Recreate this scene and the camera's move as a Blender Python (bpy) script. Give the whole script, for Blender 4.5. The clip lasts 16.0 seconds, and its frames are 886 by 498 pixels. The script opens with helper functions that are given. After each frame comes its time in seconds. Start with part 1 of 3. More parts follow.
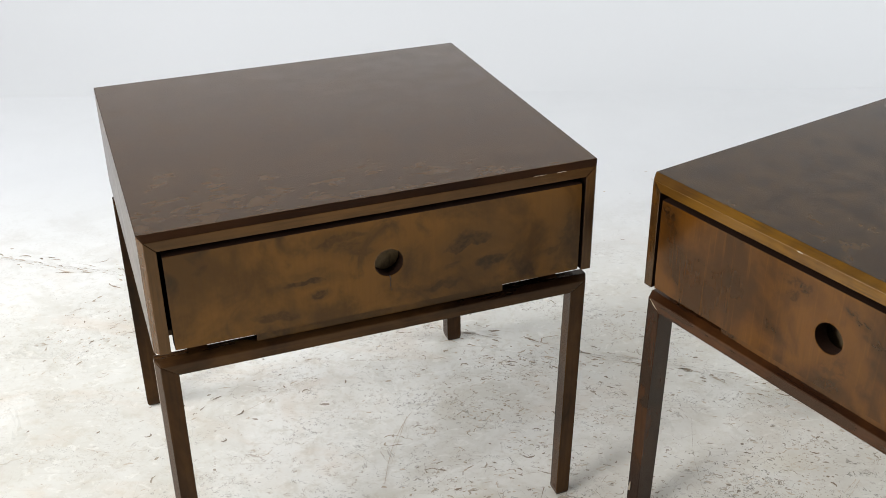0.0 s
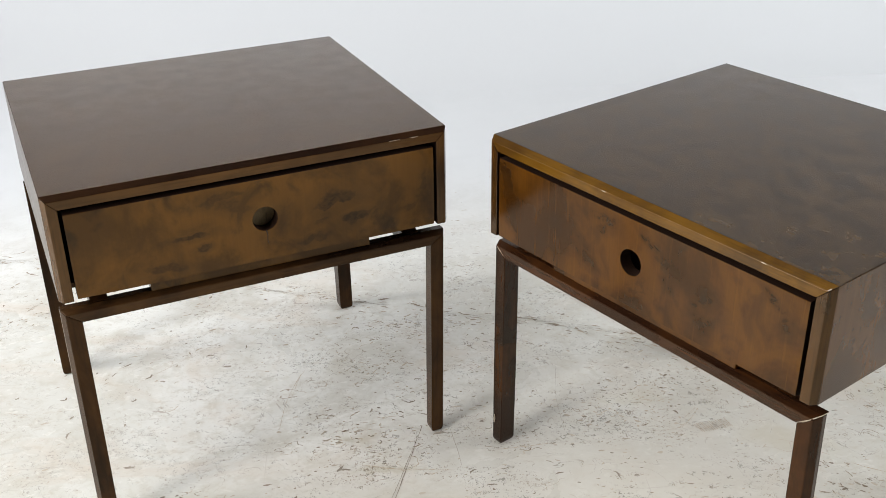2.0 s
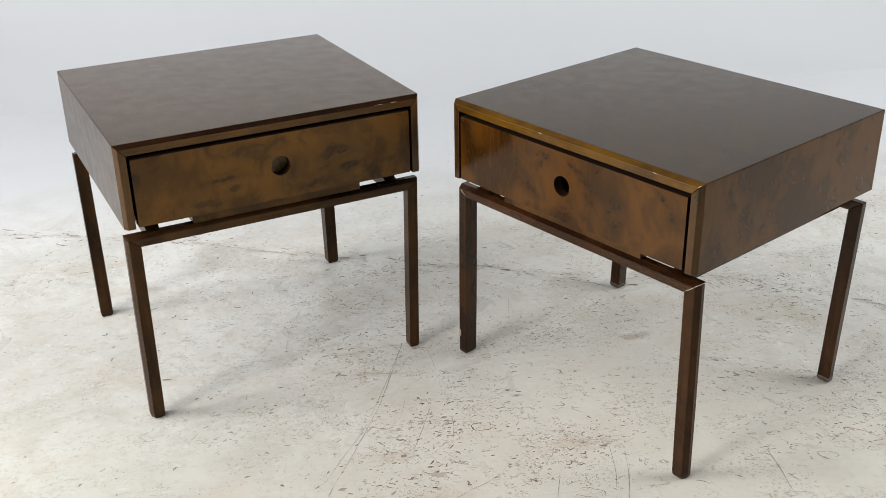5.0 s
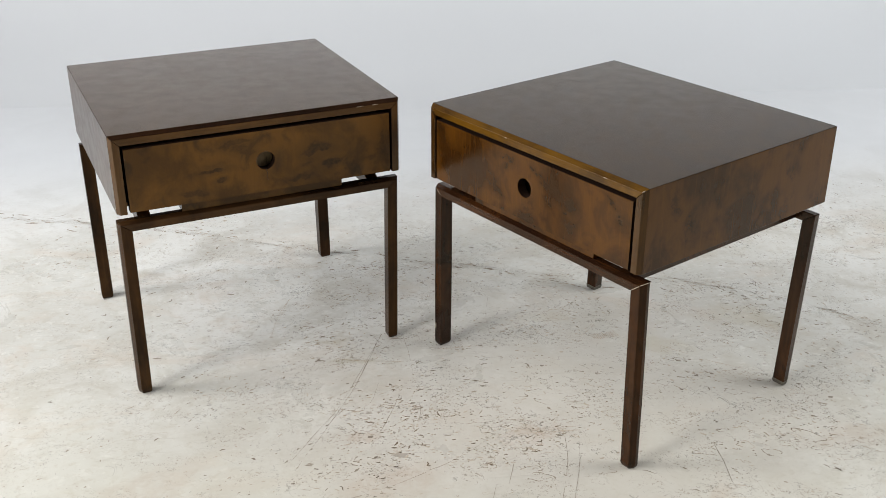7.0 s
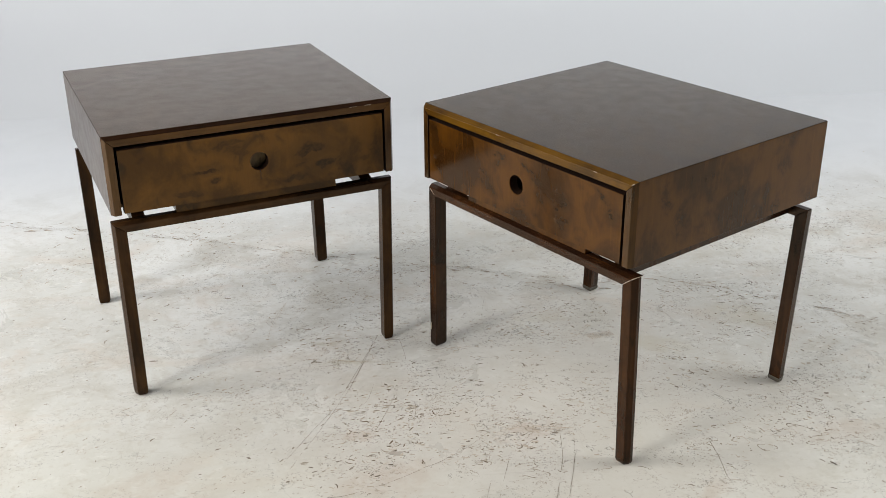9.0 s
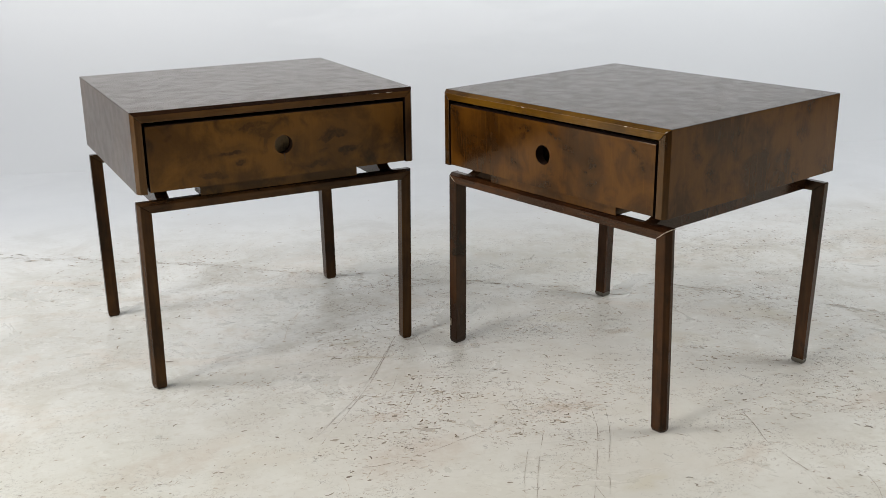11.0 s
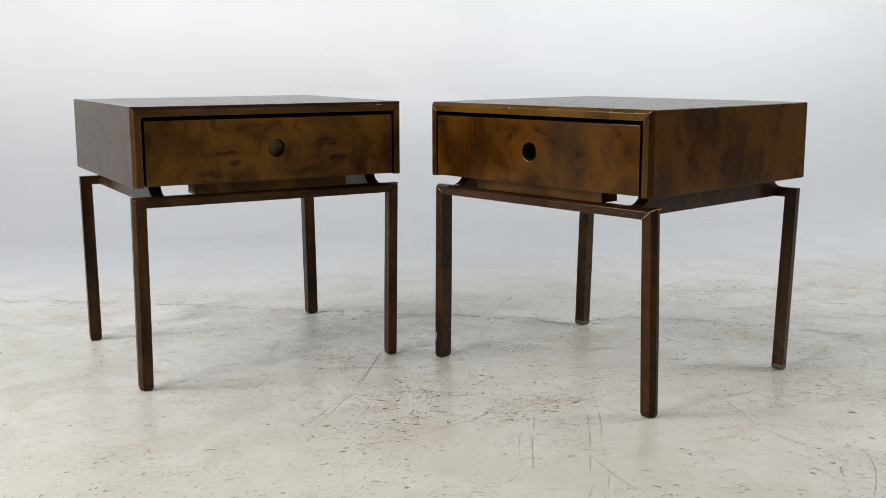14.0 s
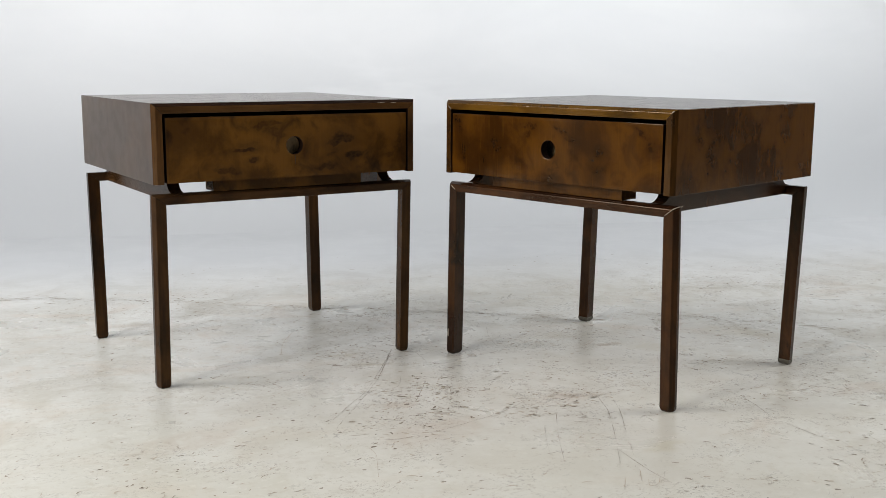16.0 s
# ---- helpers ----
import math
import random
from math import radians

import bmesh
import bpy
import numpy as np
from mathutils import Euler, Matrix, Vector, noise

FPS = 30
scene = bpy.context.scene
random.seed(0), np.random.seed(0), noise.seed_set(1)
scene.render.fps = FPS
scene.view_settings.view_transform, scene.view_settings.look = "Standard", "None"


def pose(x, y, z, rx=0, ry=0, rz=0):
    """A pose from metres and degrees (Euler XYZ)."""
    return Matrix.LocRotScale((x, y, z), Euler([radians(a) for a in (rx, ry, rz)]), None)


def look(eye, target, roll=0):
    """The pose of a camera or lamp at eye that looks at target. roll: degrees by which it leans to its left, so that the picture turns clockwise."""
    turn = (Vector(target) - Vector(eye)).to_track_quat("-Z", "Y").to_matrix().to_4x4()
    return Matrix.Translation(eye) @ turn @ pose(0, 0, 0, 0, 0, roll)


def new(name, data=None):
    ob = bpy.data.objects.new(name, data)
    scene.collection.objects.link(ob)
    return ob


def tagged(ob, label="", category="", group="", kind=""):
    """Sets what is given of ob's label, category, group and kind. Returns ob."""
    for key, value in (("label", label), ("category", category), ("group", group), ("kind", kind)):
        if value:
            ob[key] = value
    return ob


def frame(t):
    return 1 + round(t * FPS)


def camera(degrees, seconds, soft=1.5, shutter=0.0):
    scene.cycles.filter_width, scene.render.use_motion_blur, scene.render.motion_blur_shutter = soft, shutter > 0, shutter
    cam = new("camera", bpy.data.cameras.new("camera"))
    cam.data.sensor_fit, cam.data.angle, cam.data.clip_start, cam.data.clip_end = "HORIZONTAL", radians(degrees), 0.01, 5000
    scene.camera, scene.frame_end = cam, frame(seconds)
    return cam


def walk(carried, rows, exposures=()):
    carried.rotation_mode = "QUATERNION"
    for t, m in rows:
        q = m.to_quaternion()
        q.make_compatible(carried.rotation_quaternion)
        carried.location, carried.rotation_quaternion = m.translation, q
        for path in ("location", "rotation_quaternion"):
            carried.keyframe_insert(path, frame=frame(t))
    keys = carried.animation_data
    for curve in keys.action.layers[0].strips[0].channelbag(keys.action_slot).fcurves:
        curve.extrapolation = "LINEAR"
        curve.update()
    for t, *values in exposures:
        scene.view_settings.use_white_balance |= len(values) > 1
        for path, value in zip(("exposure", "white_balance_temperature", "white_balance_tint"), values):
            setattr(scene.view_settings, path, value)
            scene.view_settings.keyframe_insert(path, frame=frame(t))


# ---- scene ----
# camera and its walk: seconds, eye (m), Euler turn (degrees)
cam = camera(44.50, 16.0, soft=0.7)
ROWS = [
    (0.0, 0.0042, 0.0307, 1.1884, 61.51, 0.50, -0.57),
    (0.5, 0.0403, -0.0155, 1.1905, 61.71, 0.57, -1.06),
    (1.0, 0.0614, -0.0792, 1.1946, 62.05, 0.47, -2.32),
    (1.5, 0.0879, -0.1453, 1.1992, 62.36, 0.64, -3.34),
    (2.0, 0.1024, -0.2171, 1.2073, 62.52, 0.75, -4.42),
    (2.5, 0.1154, -0.2942, 1.2123, 62.93, 0.99, -5.27),
    (3.0, 0.0910, -0.3598, 1.2186, 63.13, 1.17, -6.10),
    (3.5, 0.0348, -0.4722, 1.2337, 63.57, 1.22, -6.95),
    (4.0, 0.0077, -0.5804, 1.2383, 63.91, 1.15, -7.59),
    (6.5, 0.0757, -0.8320, 1.2982, 64.53, -0.06, -5.86),
    (7.0, 0.1263, -0.8632, 1.2960, 64.65, -0.15, -4.83),
    (7.5, 0.1444, -0.8776, 1.2950, 64.75, -0.13, -4.20),
    (8.0, 0.1482, -0.8803, 1.2958, 64.81, 0.01, -3.96),
    (8.5, 0.1461, -0.8841, 1.2867, 65.09, 0.19, -4.27),
    (9.0, 0.1489, -0.8878, 1.2634, 65.57, 0.44, -4.79),
    (9.5, 0.1035, -0.9112, 1.2227, 66.45, 0.61, -5.61),
    (12.0, -0.0288, -1.0320, 0.8301, 76.22, 0.63, -7.76),
    (12.5, -0.0463, -1.0571, 0.7827, 77.64, 0.60, -8.13),
    (13.0, -0.0597, -1.0773, 0.7399, 78.85, 0.50, -8.53),
    (13.5, -0.0754, -1.0926, 0.7121, 79.58, 0.37, -8.94),
    (14.0, -0.0901, -1.0983, 0.6877, 80.15, 0.12, -9.46),
    (14.5, -0.1178, -1.0984, 0.6890, 80.20, -0.09, -10.04),
    (15.0, -0.1632, -1.0955, 0.6857, 80.32, -0.27, -10.71),
    (15.5, -0.1967, -1.0920, 0.6857, 80.20, -0.33, -11.24),
    (16.0, -0.2263, -1.0924, 0.6885, 80.05, -0.31, -11.83),
]
walk(cam, [(t, pose(x, y, z, rx, ry, rz)) for t, x, y, z, rx, ry, rz in ROWS],
     [(0.0, 0.41), (2.0, 0.40), (4.0, 0.26), (7.0, 0.13), (9.5, 0.07), (12.5, -0.05), (16.0, -0.08)])

# ---- light: a skylight high to the left, two tall windows in the left wall, a wide unseen one added as fill to the right ----
world = bpy.data.worlds.new("studio_world")
scene.world = world
world.use_nodes = True
world.node_tree.nodes["Background"].inputs[0].default_value = (0.8, 0.9, 1.0, 1)
world.node_tree.nodes["Background"].inputs[1].default_value = 0.3


def area_lamp(name, m, sx, sy, watts, colour):
    data = bpy.data.lights.new(name, "AREA")
    data.shape, data.size, data.size_y, data.energy, data.color = "RECTANGLE", sx, sy, watts, colour
    ob = new(name, data)
    ob.matrix_world = m
    return ob


area_lamp("skylight_lamp", look((-1.75, 0.6, 3.58), (-1.6, 0.7, 0)), 2.7, 2.6, 50, (1.0, 0.99, 0.975))
area_lamp("left_window_lamp", look((-3.15, 0.9, 2.2), (0, 1.2, 0.9)), 1.1, 2.0, 93, (0.99, 0.99, 1.0))
area_lamp("front_window_lamp", look((-3.15, -1.3, 2.2), (0, 1.0, 0.7)), 1.1, 2.0, 116, (0.99, 0.99, 1.0))
# unseen source, strengthened to fill the right of the floor and cove
area_lamp("right_fill_lamp", look((4.35, 1.0, 2.1), (1.2, 2.3, 0.4)), 2.8, 1.7, 146, (0.97, 0.985, 1.0))

# ---- materials ----


class Nodes:
    """Short hand for a material's node tree."""

    def __init__(self, name):
        self.mat = bpy.data.materials.new(name)
        self.mat.use_nodes = True
        self.t = self.mat.node_tree
        self.bsdf = self.t.nodes["Principled BSDF"]

    def add(self, kind, operation=None, data_type=None, interpolation_type=None, vector_type=None):
        n = self.t.nodes.new(kind)
        if operation:
            n.operation = operation
        if data_type:
            n.data_type = data_type
        if interpolation_type:
            n.interpolation_type = interpolation_type
        if vector_type:
            n.vector_type = vector_type
        return n

    def put(self, socket, value):
        if isinstance(value, bpy.types.NodeSocket):
            self.t.links.new(value, socket)
        else:
            socket.default_value = value

    def coords(self, scale=(1, 1, 1), loc=(0, 0, 0), rot=(0, 0, 0), source=None):
        if source is None:
            source = self.add("ShaderNodeTexCoord").outputs["Object"]
        m = self.add("ShaderNodeMapping")
        self.put(m.inputs["Vector"], source)
        m.inputs["Scale"].default_value, m.inputs["Location"].default_value = scale, loc
        m.inputs["Rotation"].default_value = rot
        return m.outputs[0]

    def noise(self, vec, scale, detail=4.0, rough=0.55, distort=0.0):
        n = self.add("ShaderNodeTexNoise")
        self.put(n.inputs["Vector"], vec)
        n.inputs["Scale"].default_value, n.inputs["Detail"].default_value = scale, detail
        n.inputs["Roughness"].default_value, n.inputs["Distortion"].default_value = rough, distort
        return n.outputs["Fac"]

    def span(self, value, a, b, c=0.0, d=1.0):
        n = self.add("ShaderNodeMapRange", interpolation_type="SMOOTHSTEP")
        self.put(n.inputs[0], value)
        for i, v in enumerate((a, b, c, d)):
            n.inputs[i + 1].default_value = v
        return n.outputs[0]

    def math(self, op, a, b=0.0):
        n = self.add("ShaderNodeMath", operation=op)
        self.put(n.inputs[0], a)
        self.put(n.inputs[1], b)
        return n.outputs[0]

    def mix(self, fac, a, b):
        n = self.add("ShaderNodeMix", data_type="RGBA")
        self.put(n.inputs[0], fac)
        for s, v in ((n.inputs[6], a), (n.inputs[7], b)):
            self.put(s, v if isinstance(v, bpy.types.NodeSocket) else (*v, 1))
        return n.outputs[2]

    def bump(self, height, strength, distance):
        n = self.add("ShaderNodeBump")
        self.put(n.inputs["Height"], height)
        n.inputs["Strength"].default_value, n.inputs["Distance"].default_value = strength, distance
        self.put(self.bsdf.inputs["Normal"], n.outputs[0])

    def set(self, **kw):
        for k, v in kw.items():
            self.put(self.bsdf.inputs[k.replace("_", " ")], v)


def veneer(name, light, mid, dark, grain, figure, seed=0.0, marks=(), smudge=0.5, rough=0.2, knots=0.0, gold=None, shine=0.5, tint=None,
           wave=0.05, vein=0.30, swirl=0.0, contrast=0.14, streak=0.35):
    """Stained and lacquered birch: cloudy figure, streaks and fine grain, dark burl smudges.
    marks are (x, z, rx, rz, degrees, depth, cut): cut 1 is a half moon with a crisp lower edge."""
    n = Nodes(name)
    obj = n.add("ShaderNodeTexCoord").outputs["Object"]
    shifted = n.coords((1, 1, 1), (seed, seed * 0.7, seed * 1.3), source=obj)
    cloud = n.noise(n.coords(figure, source=shifted), 9.0, 5.0, 0.6, 0.35)
    fine = n.noise(n.coords(grain, source=shifted), 1.0, 4.0, 0.6)
    col = n.mix(n.span(cloud, 0.5 - contrast, 0.5 + contrast), mid, light)
    run = n.noise(n.coords(tuple(g * 0.22 for g in grain), (1.3, 0.6, 2.9), source=shifted), 1.0, 4.0, 0.55, 0.2)
    col = n.mix(n.math("MULTIPLY", n.span(run, 0.50, 0.68), streak), col, mid)
    fleck = n.noise(n.coords(tuple(g * 0.55 for g in grain), (2.2, 6.1, 0.4), source=shifted), 1.0, 3.0, 0.6)
    col = n.mix(n.math("MULTIPLY", n.span(fleck, 0.58, 0.70), vein * 1.5), col, gold or light)
    col = n.mix(n.math("MULTIPLY", n.span(fine, 0.45, 0.72), vein), col, dark)
    burl = n.noise(n.coords(figure, (3.1, 1.7, 5.3), source=shifted), 17.0, 4.0, 0.55, 0.6)
    mask = n.math("MULTIPLY", n.span(burl, 0.53, 0.70), smudge)
    wob = n.add("ShaderNodeTexNoise")
    n.put(wob.inputs["Vector"], shifted)
    wob.inputs["Scale"].default_value, wob.inputs["Detail"].default_value = 48, 6
    if knots:
        v = n.add("ShaderNodeTexVoronoi")
        w = n.add("ShaderNodeVectorMath", operation="MULTIPLY_ADD")
        n.put(w.inputs[0], wob.outputs["Color"])
        w.inputs[1].default_value = (0.045, 0.045, 0.045)
        n.put(w.inputs[2], n.coords((1, 1, 0.52), source=shifted))
        n.put(v.inputs["Vector"], w.outputs[0])
        v.inputs["Scale"].default_value = 17
        eye = n.noise(shifted, 120.0, 4.0, 0.65, 0.8)
        spot = n.math("MULTIPLY", n.span(v.outputs["Distance"], 0.40, 0.05), n.span(eye, 0.40, 0.58, 0.25, 1.0))
        some = n.span(n.noise(n.coords((1, 1, 1), (8, 3, 6), source=shifted), 7.0, 2.0), 0.36, 0.52)
        mask = n.math("MAXIMUM", mask, n.math("MULTIPLY", n.math("MULTIPLY", spot, some), knots))
    if marks:
        w = n.add("ShaderNodeVectorMath", operation="MULTIPLY_ADD")
        n.put(w.inputs[0], wob.outputs["Color"])
        w.inputs[1].default_value = (0.034, 0.0, 0.026)
        n.put(w.inputs[2], obj)
        eddy = n.span(n.noise(n.coords((1, 1, 1.2), (5, 3, 1), source=shifted), 105.0, 5.0, 0.65, 0.7), 0.42, 0.58, 1.0 - swirl, 1.0)
        for x, z, rx, rz, deg, depth, cut in marks:
            m = n.add("ShaderNodeMapping", vector_type="TEXTURE")
            n.put(m.inputs["Vector"], w.outputs[0])
            m.inputs["Location"].default_value = (x + 0.017, 0, z + 0.013)
            m.inputs["Rotation"].default_value = (0, radians(-deg), 0)
            m.inputs["Scale"].default_value = (rx, 50.0, rz)
            ln = n.add("ShaderNodeVectorMath", operation="LENGTH")
            n.put(ln.inputs[0], m.outputs[0])
            core = n.span(ln.outputs["Value"], 1.28, 0.48, 0.0, depth)
            if cut:
                up = n.add("ShaderNodeSeparateXYZ")
                n.put(up.inputs[0], m.outputs[0])
                core = n.math("MULTIPLY", core, n.span(up.outputs[2], -0.42, -0.22))
            halo = n.span(ln.outputs["Value"], 2.3, 0.6, 0.0, depth * 0.42)
            mask = n.math("MAXIMUM", mask, n.math("MAXIMUM", halo, n.math("MULTIPLY", core, eddy)))
    col = n.mix(mask, col, dark)
    n.set(Base_Color=col, Roughness=n.span(n.noise(shifted, 30.0, 5.0), 0.3, 0.7, rough - 0.02, rough + 0.04), IOR=1.5, Specular_IOR_Level=shine)
    if tint:
        n.set(Specular_Tint=(*tint, 1))
    n.bump(n.math("ADD", n.noise(shifted, 9.0, 2.0), n.math("MULTIPLY", fine, 0.12)), wave, 0.004)
    return n.mat


def plain(name, colour, rough, vary=0.15, scale=8.0, shine=0.5):
    n = Nodes(name)
    c = n.coords()
    f = n.noise(c, scale, 6.0)
    darker = tuple(v * (1 - vary) for v in colour)
    n.set(Base_Color=n.mix(n.span(f, 0.3, 0.7), darker, colour), Roughness=rough, Specular_IOR_Level=shine)
    n.bump(n.noise(c, scale * 12, 4.0), 0.08, 0.003)
    return n.mat


# drawer front figure: x, z, half width, half height, tilt, depth, half moon
SMEARS = [(-0.110, 0.497, 0.036, 0.0055, 3, 0.80, 0), (-0.105, 0.507, 0.030, 0.010, 0, 0.35, 0), (-0.090, 0.476, 0.011, 0.006, 0, 0.75, 0),
          (-0.150, 0.455, 0.040, 0.009, -6, 0.65, 0), (-0.060, 0.550, 0.046, 0.008, 8, 0.60, 0), (-0.042, 0.532, 0.032, 0.014, -20, 0.60, 0), (0.030, 0.505, 0.022, 0.026, 0, 0.40, 0),
          (0.115, 0.512, 0.038, 0.020, 8, 0.85, 1), (0.148, 0.478, 0.028, 0.010, 14, 0.85, 0), (0.088, 0.482, 0.020, 0.006, 20, 0.55, 0),
          (0.078, 0.455, 0.034, 0.007, 6, 0.65, 0), (0.262, 0.505, 0.010, 0.034, -8, 0.50, 0), (0.238, 0.478, 0.022, 0.006, 10, 0.45, 0)]
KNOTS = [(-0.262, 0.558, 0.012, 0.010, 0, 0.85, 0), (-0.258, 0.538, 0.006, 0.010, 0, 0.70, 0), (-0.150, 0.510, 0.007, 0.011, 0, 0.70, 0),
         (-0.141, 0.497, 0.006, 0.006, 0, 0.65, 0), (-0.053, 0.549, 0.026, 0.011, -6, 0.75, 0),
         (-0.060, 0.532, 0.012, 0.008, 20, 0.70, 0), (0.034, 0.547, 0.026, 0.006, -30, 0.80, 0), (0.056, 0.530, 0.026, 0.008, -20, 0.55, 0),
         (0.012, 0.462, 0.036, 0.022, 60, 0.50, 0), (0.130, 0.505, 0.010, 0.010, 0, 0.90, 0), (0.118, 0.494, 0.014, 0.006, 25, 0.75, 0),
         (0.131, 0.472, 0.024, 0.012, 0, 0.60, 0), (0.232, 0.549, 0.028, 0.006, -26, 0.75, 0),
         (0.254, 0.522, 0.014, 0.012, -40, 0.65, 0)]
SHEEN, WARM = (1.0, 0.82, 0.60), (1.0, 0.74, 0.50)
VERT, ALONG = (330, 330, 16), (14, 260, 260)
LIGHT_A, MID_A, DARK_A = (0.102, 0.044, 0.008), (0.048, 0.0205, 0.0045), (0.008, 0.005, 0.004)
LIGHT_B, MID_B, DARK_B = (0.070, 0.0250, 0.0025), (0.027, 0.0092, 0.0012), (0.005, 0.0025, 0.0015)
umber = dict(
    front=veneer("umber_birch_front", LIGHT_A, MID_A, DARK_A, VERT, (1, 1, 0.85), 0.0, SMEARS, 0.62, 0.17, shine=0.4, tint=SHEEN, vein=0.07, swirl=0.22, contrast=0.10, streak=0.12),
    case=veneer("umber_birch_side", (0.050, 0.028, 0.013), (0.034, 0.019, 0.010), DARK_A, VERT, (1, 1, 0.8), 2.3, (), 0.35, 0.30, vein=0.12),
    top=veneer("umber_birch_top", (0.064, 0.0375, 0.019), (0.043, 0.025, 0.0135), (0.014, 0.010, 0.008), ALONG, (2.4, 4.6, 1), 4.1, (), 0.32, 0.22, shine=0.32, wave=0.004, vein=0.10, contrast=0.17, streak=0.15),
    # darker copy of the lipping: the bevel's shade is put into its colour
    chamfer=veneer("umber_chamfer_shaded", (0.020, 0.008, 0.003), (0.008, 0.0036, 0.002), DARK_A, ALONG, (0.4, 1, 1), 9.4, (), 0.5, 0.16, shine=0.15, tint=WARM),
    lipping=veneer("umber_lipping", (0.090, 0.043, 0.013), (0.046, 0.021, 0.007), DARK_A, ALONG, (0.4, 1, 1), 9.1, (), 0.4, 0.18, shine=0.5, tint=WARM),
    stile=veneer("umber_stile", (0.080, 0.037, 0.011), (0.036, 0.016, 0.006), DARK_A, VERT, (1, 1, 0.5), 9.3, (), 0.5, 0.18, tint=SHEEN),
    base=veneer("umber_birch_legs", (0.054, 0.024, 0.007), (0.020, 0.009, 0.004), (0.006, 0.005, 0.004), (160, 160, 7), (1.3, 1.3, 0.6), 6.0, (), 0.78, 0.22, shine=0.24, tint=WARM),
    rail=veneer("umber_birch_rails", (0.052, 0.024, 0.008), (0.020, 0.009, 0.004), (0.008, 0.005, 0.004), (7, 160, 160), (0.7, 1.3, 1.3), 6.6, (), 0.45, 0.20, shine=0.36, tint=WARM))
amber = dict(
    front=veneer("amber_birch_front", LIGHT_B, MID_B, DARK_B, VERT, (1, 1, 0.8), 1.1, KNOTS, 0.42, 0.15, 0.0, (0.13, 0.052, 0.005), shine=0.34, tint=(1.0, 0.80, 0.56), vein=0.12, swirl=0.6, contrast=0.12, streak=0.10),
    case=veneer("amber_birch_side", (0.068, 0.0255, 0.0027), (0.029, 0.0105, 0.0014), DARK_B, VERT, (1.4, 1.4, 1.1), 3.3, (), 0.28, 0.18, 0.8, (0.15, 0.058, 0.006), shine=0.2, tint=SHEEN, vein=0.10, contrast=0.12, streak=0.12),
    top=veneer("amber_birch_top", (0.052, 0.030, 0.012), (0.027, 0.016, 0.008), (0.012, 0.009, 0.007), ALONG, (3.0, 3.4, 1), 5.1, (), 0.46, 0.23, 0.45, shine=0.26, wave=0.004, vein=0.12, contrast=0.13, streak=0.10),
    # one edge wood in two colours: stile as if shaded, lipping as if lit from the left
    stile=veneer("amber_stile_shaded", (0.050, 0.020, 0.003), (0.022, 0.009, 0.002), DARK_B, VERT, (1, 1, 0.6), 9.9, (), 0.5, 0.17, tint=SHEEN),
    lipping=veneer("amber_lipping_lit", (0.105, 0.048, 0.004), (0.048, 0.020, 0.0025), DARK_B, ALONG, (0.8, 1, 1), 9.7, (), 0.5, 0.17, tint=WARM),
    base=veneer("amber_birch_legs", (0.040, 0.0145, 0.0035), (0.014, 0.0052, 0.0025), (0.005, 0.004, 0.003), (160, 160, 7), (1.3, 1.3, 0.6), 7.0, (), 0.78, 0.22, shine=0.24, tint=WARM),
    rail=veneer("amber_birch_rails", (0.052, 0.0185, 0.005), (0.019, 0.007, 0.003), (0.006, 0.004, 0.003), (7, 160, 160), (0.7, 1.3, 1.3), 7.6, (), 0.45, 0.20, shine=0.36, tint=WARM))
raw_wood = veneer("drawer_box_wood", (0.34, 0.25, 0.14), (0.20, 0.14, 0.075), (0.05, 0.035, 0.02), (240, 240, 90), (3, 3, 2), 8.0, (), 0.6, 0.6, shine=0.1)


STAINS = [(0.10, 1.28, 0.080, 0.013, -4, 0.55, 0), (0.05, 1.38, 0.055, 0.018, 0, 0.50, 0), (0.12, 0.98, 0.040, 0.020, 10, 0.42, 1),
          (0.47, 0.96, 0.090, 0.028, 8, 0.42, 1), (0.83, 1.30, 0.100, 0.045, -25, 0.45, 0), (1.08, 1.41, 0.110, 0.050, -30, 0.45, 0),
          (0.17, 0.82, 0.130, 0.060, 20, 0.40, 1), (0.58, 1.45, 0.060, 0.030, 0, 0.40, 0), (0.55, 0.66, 0.050, 0.030, 30, 0.60, 0),
          (1.12, 0.90, 0.110, 0.040, 10, 0.30, 1), (-0.30, 0.84, 0.120, 0.050, 25, 0.30, 1), (0.78, 0.72, 0.080, 0.030, 60, 0.35, 1),
          (0.85, 1.95, 0.550, 0.210, -12, 0.40, 0)]


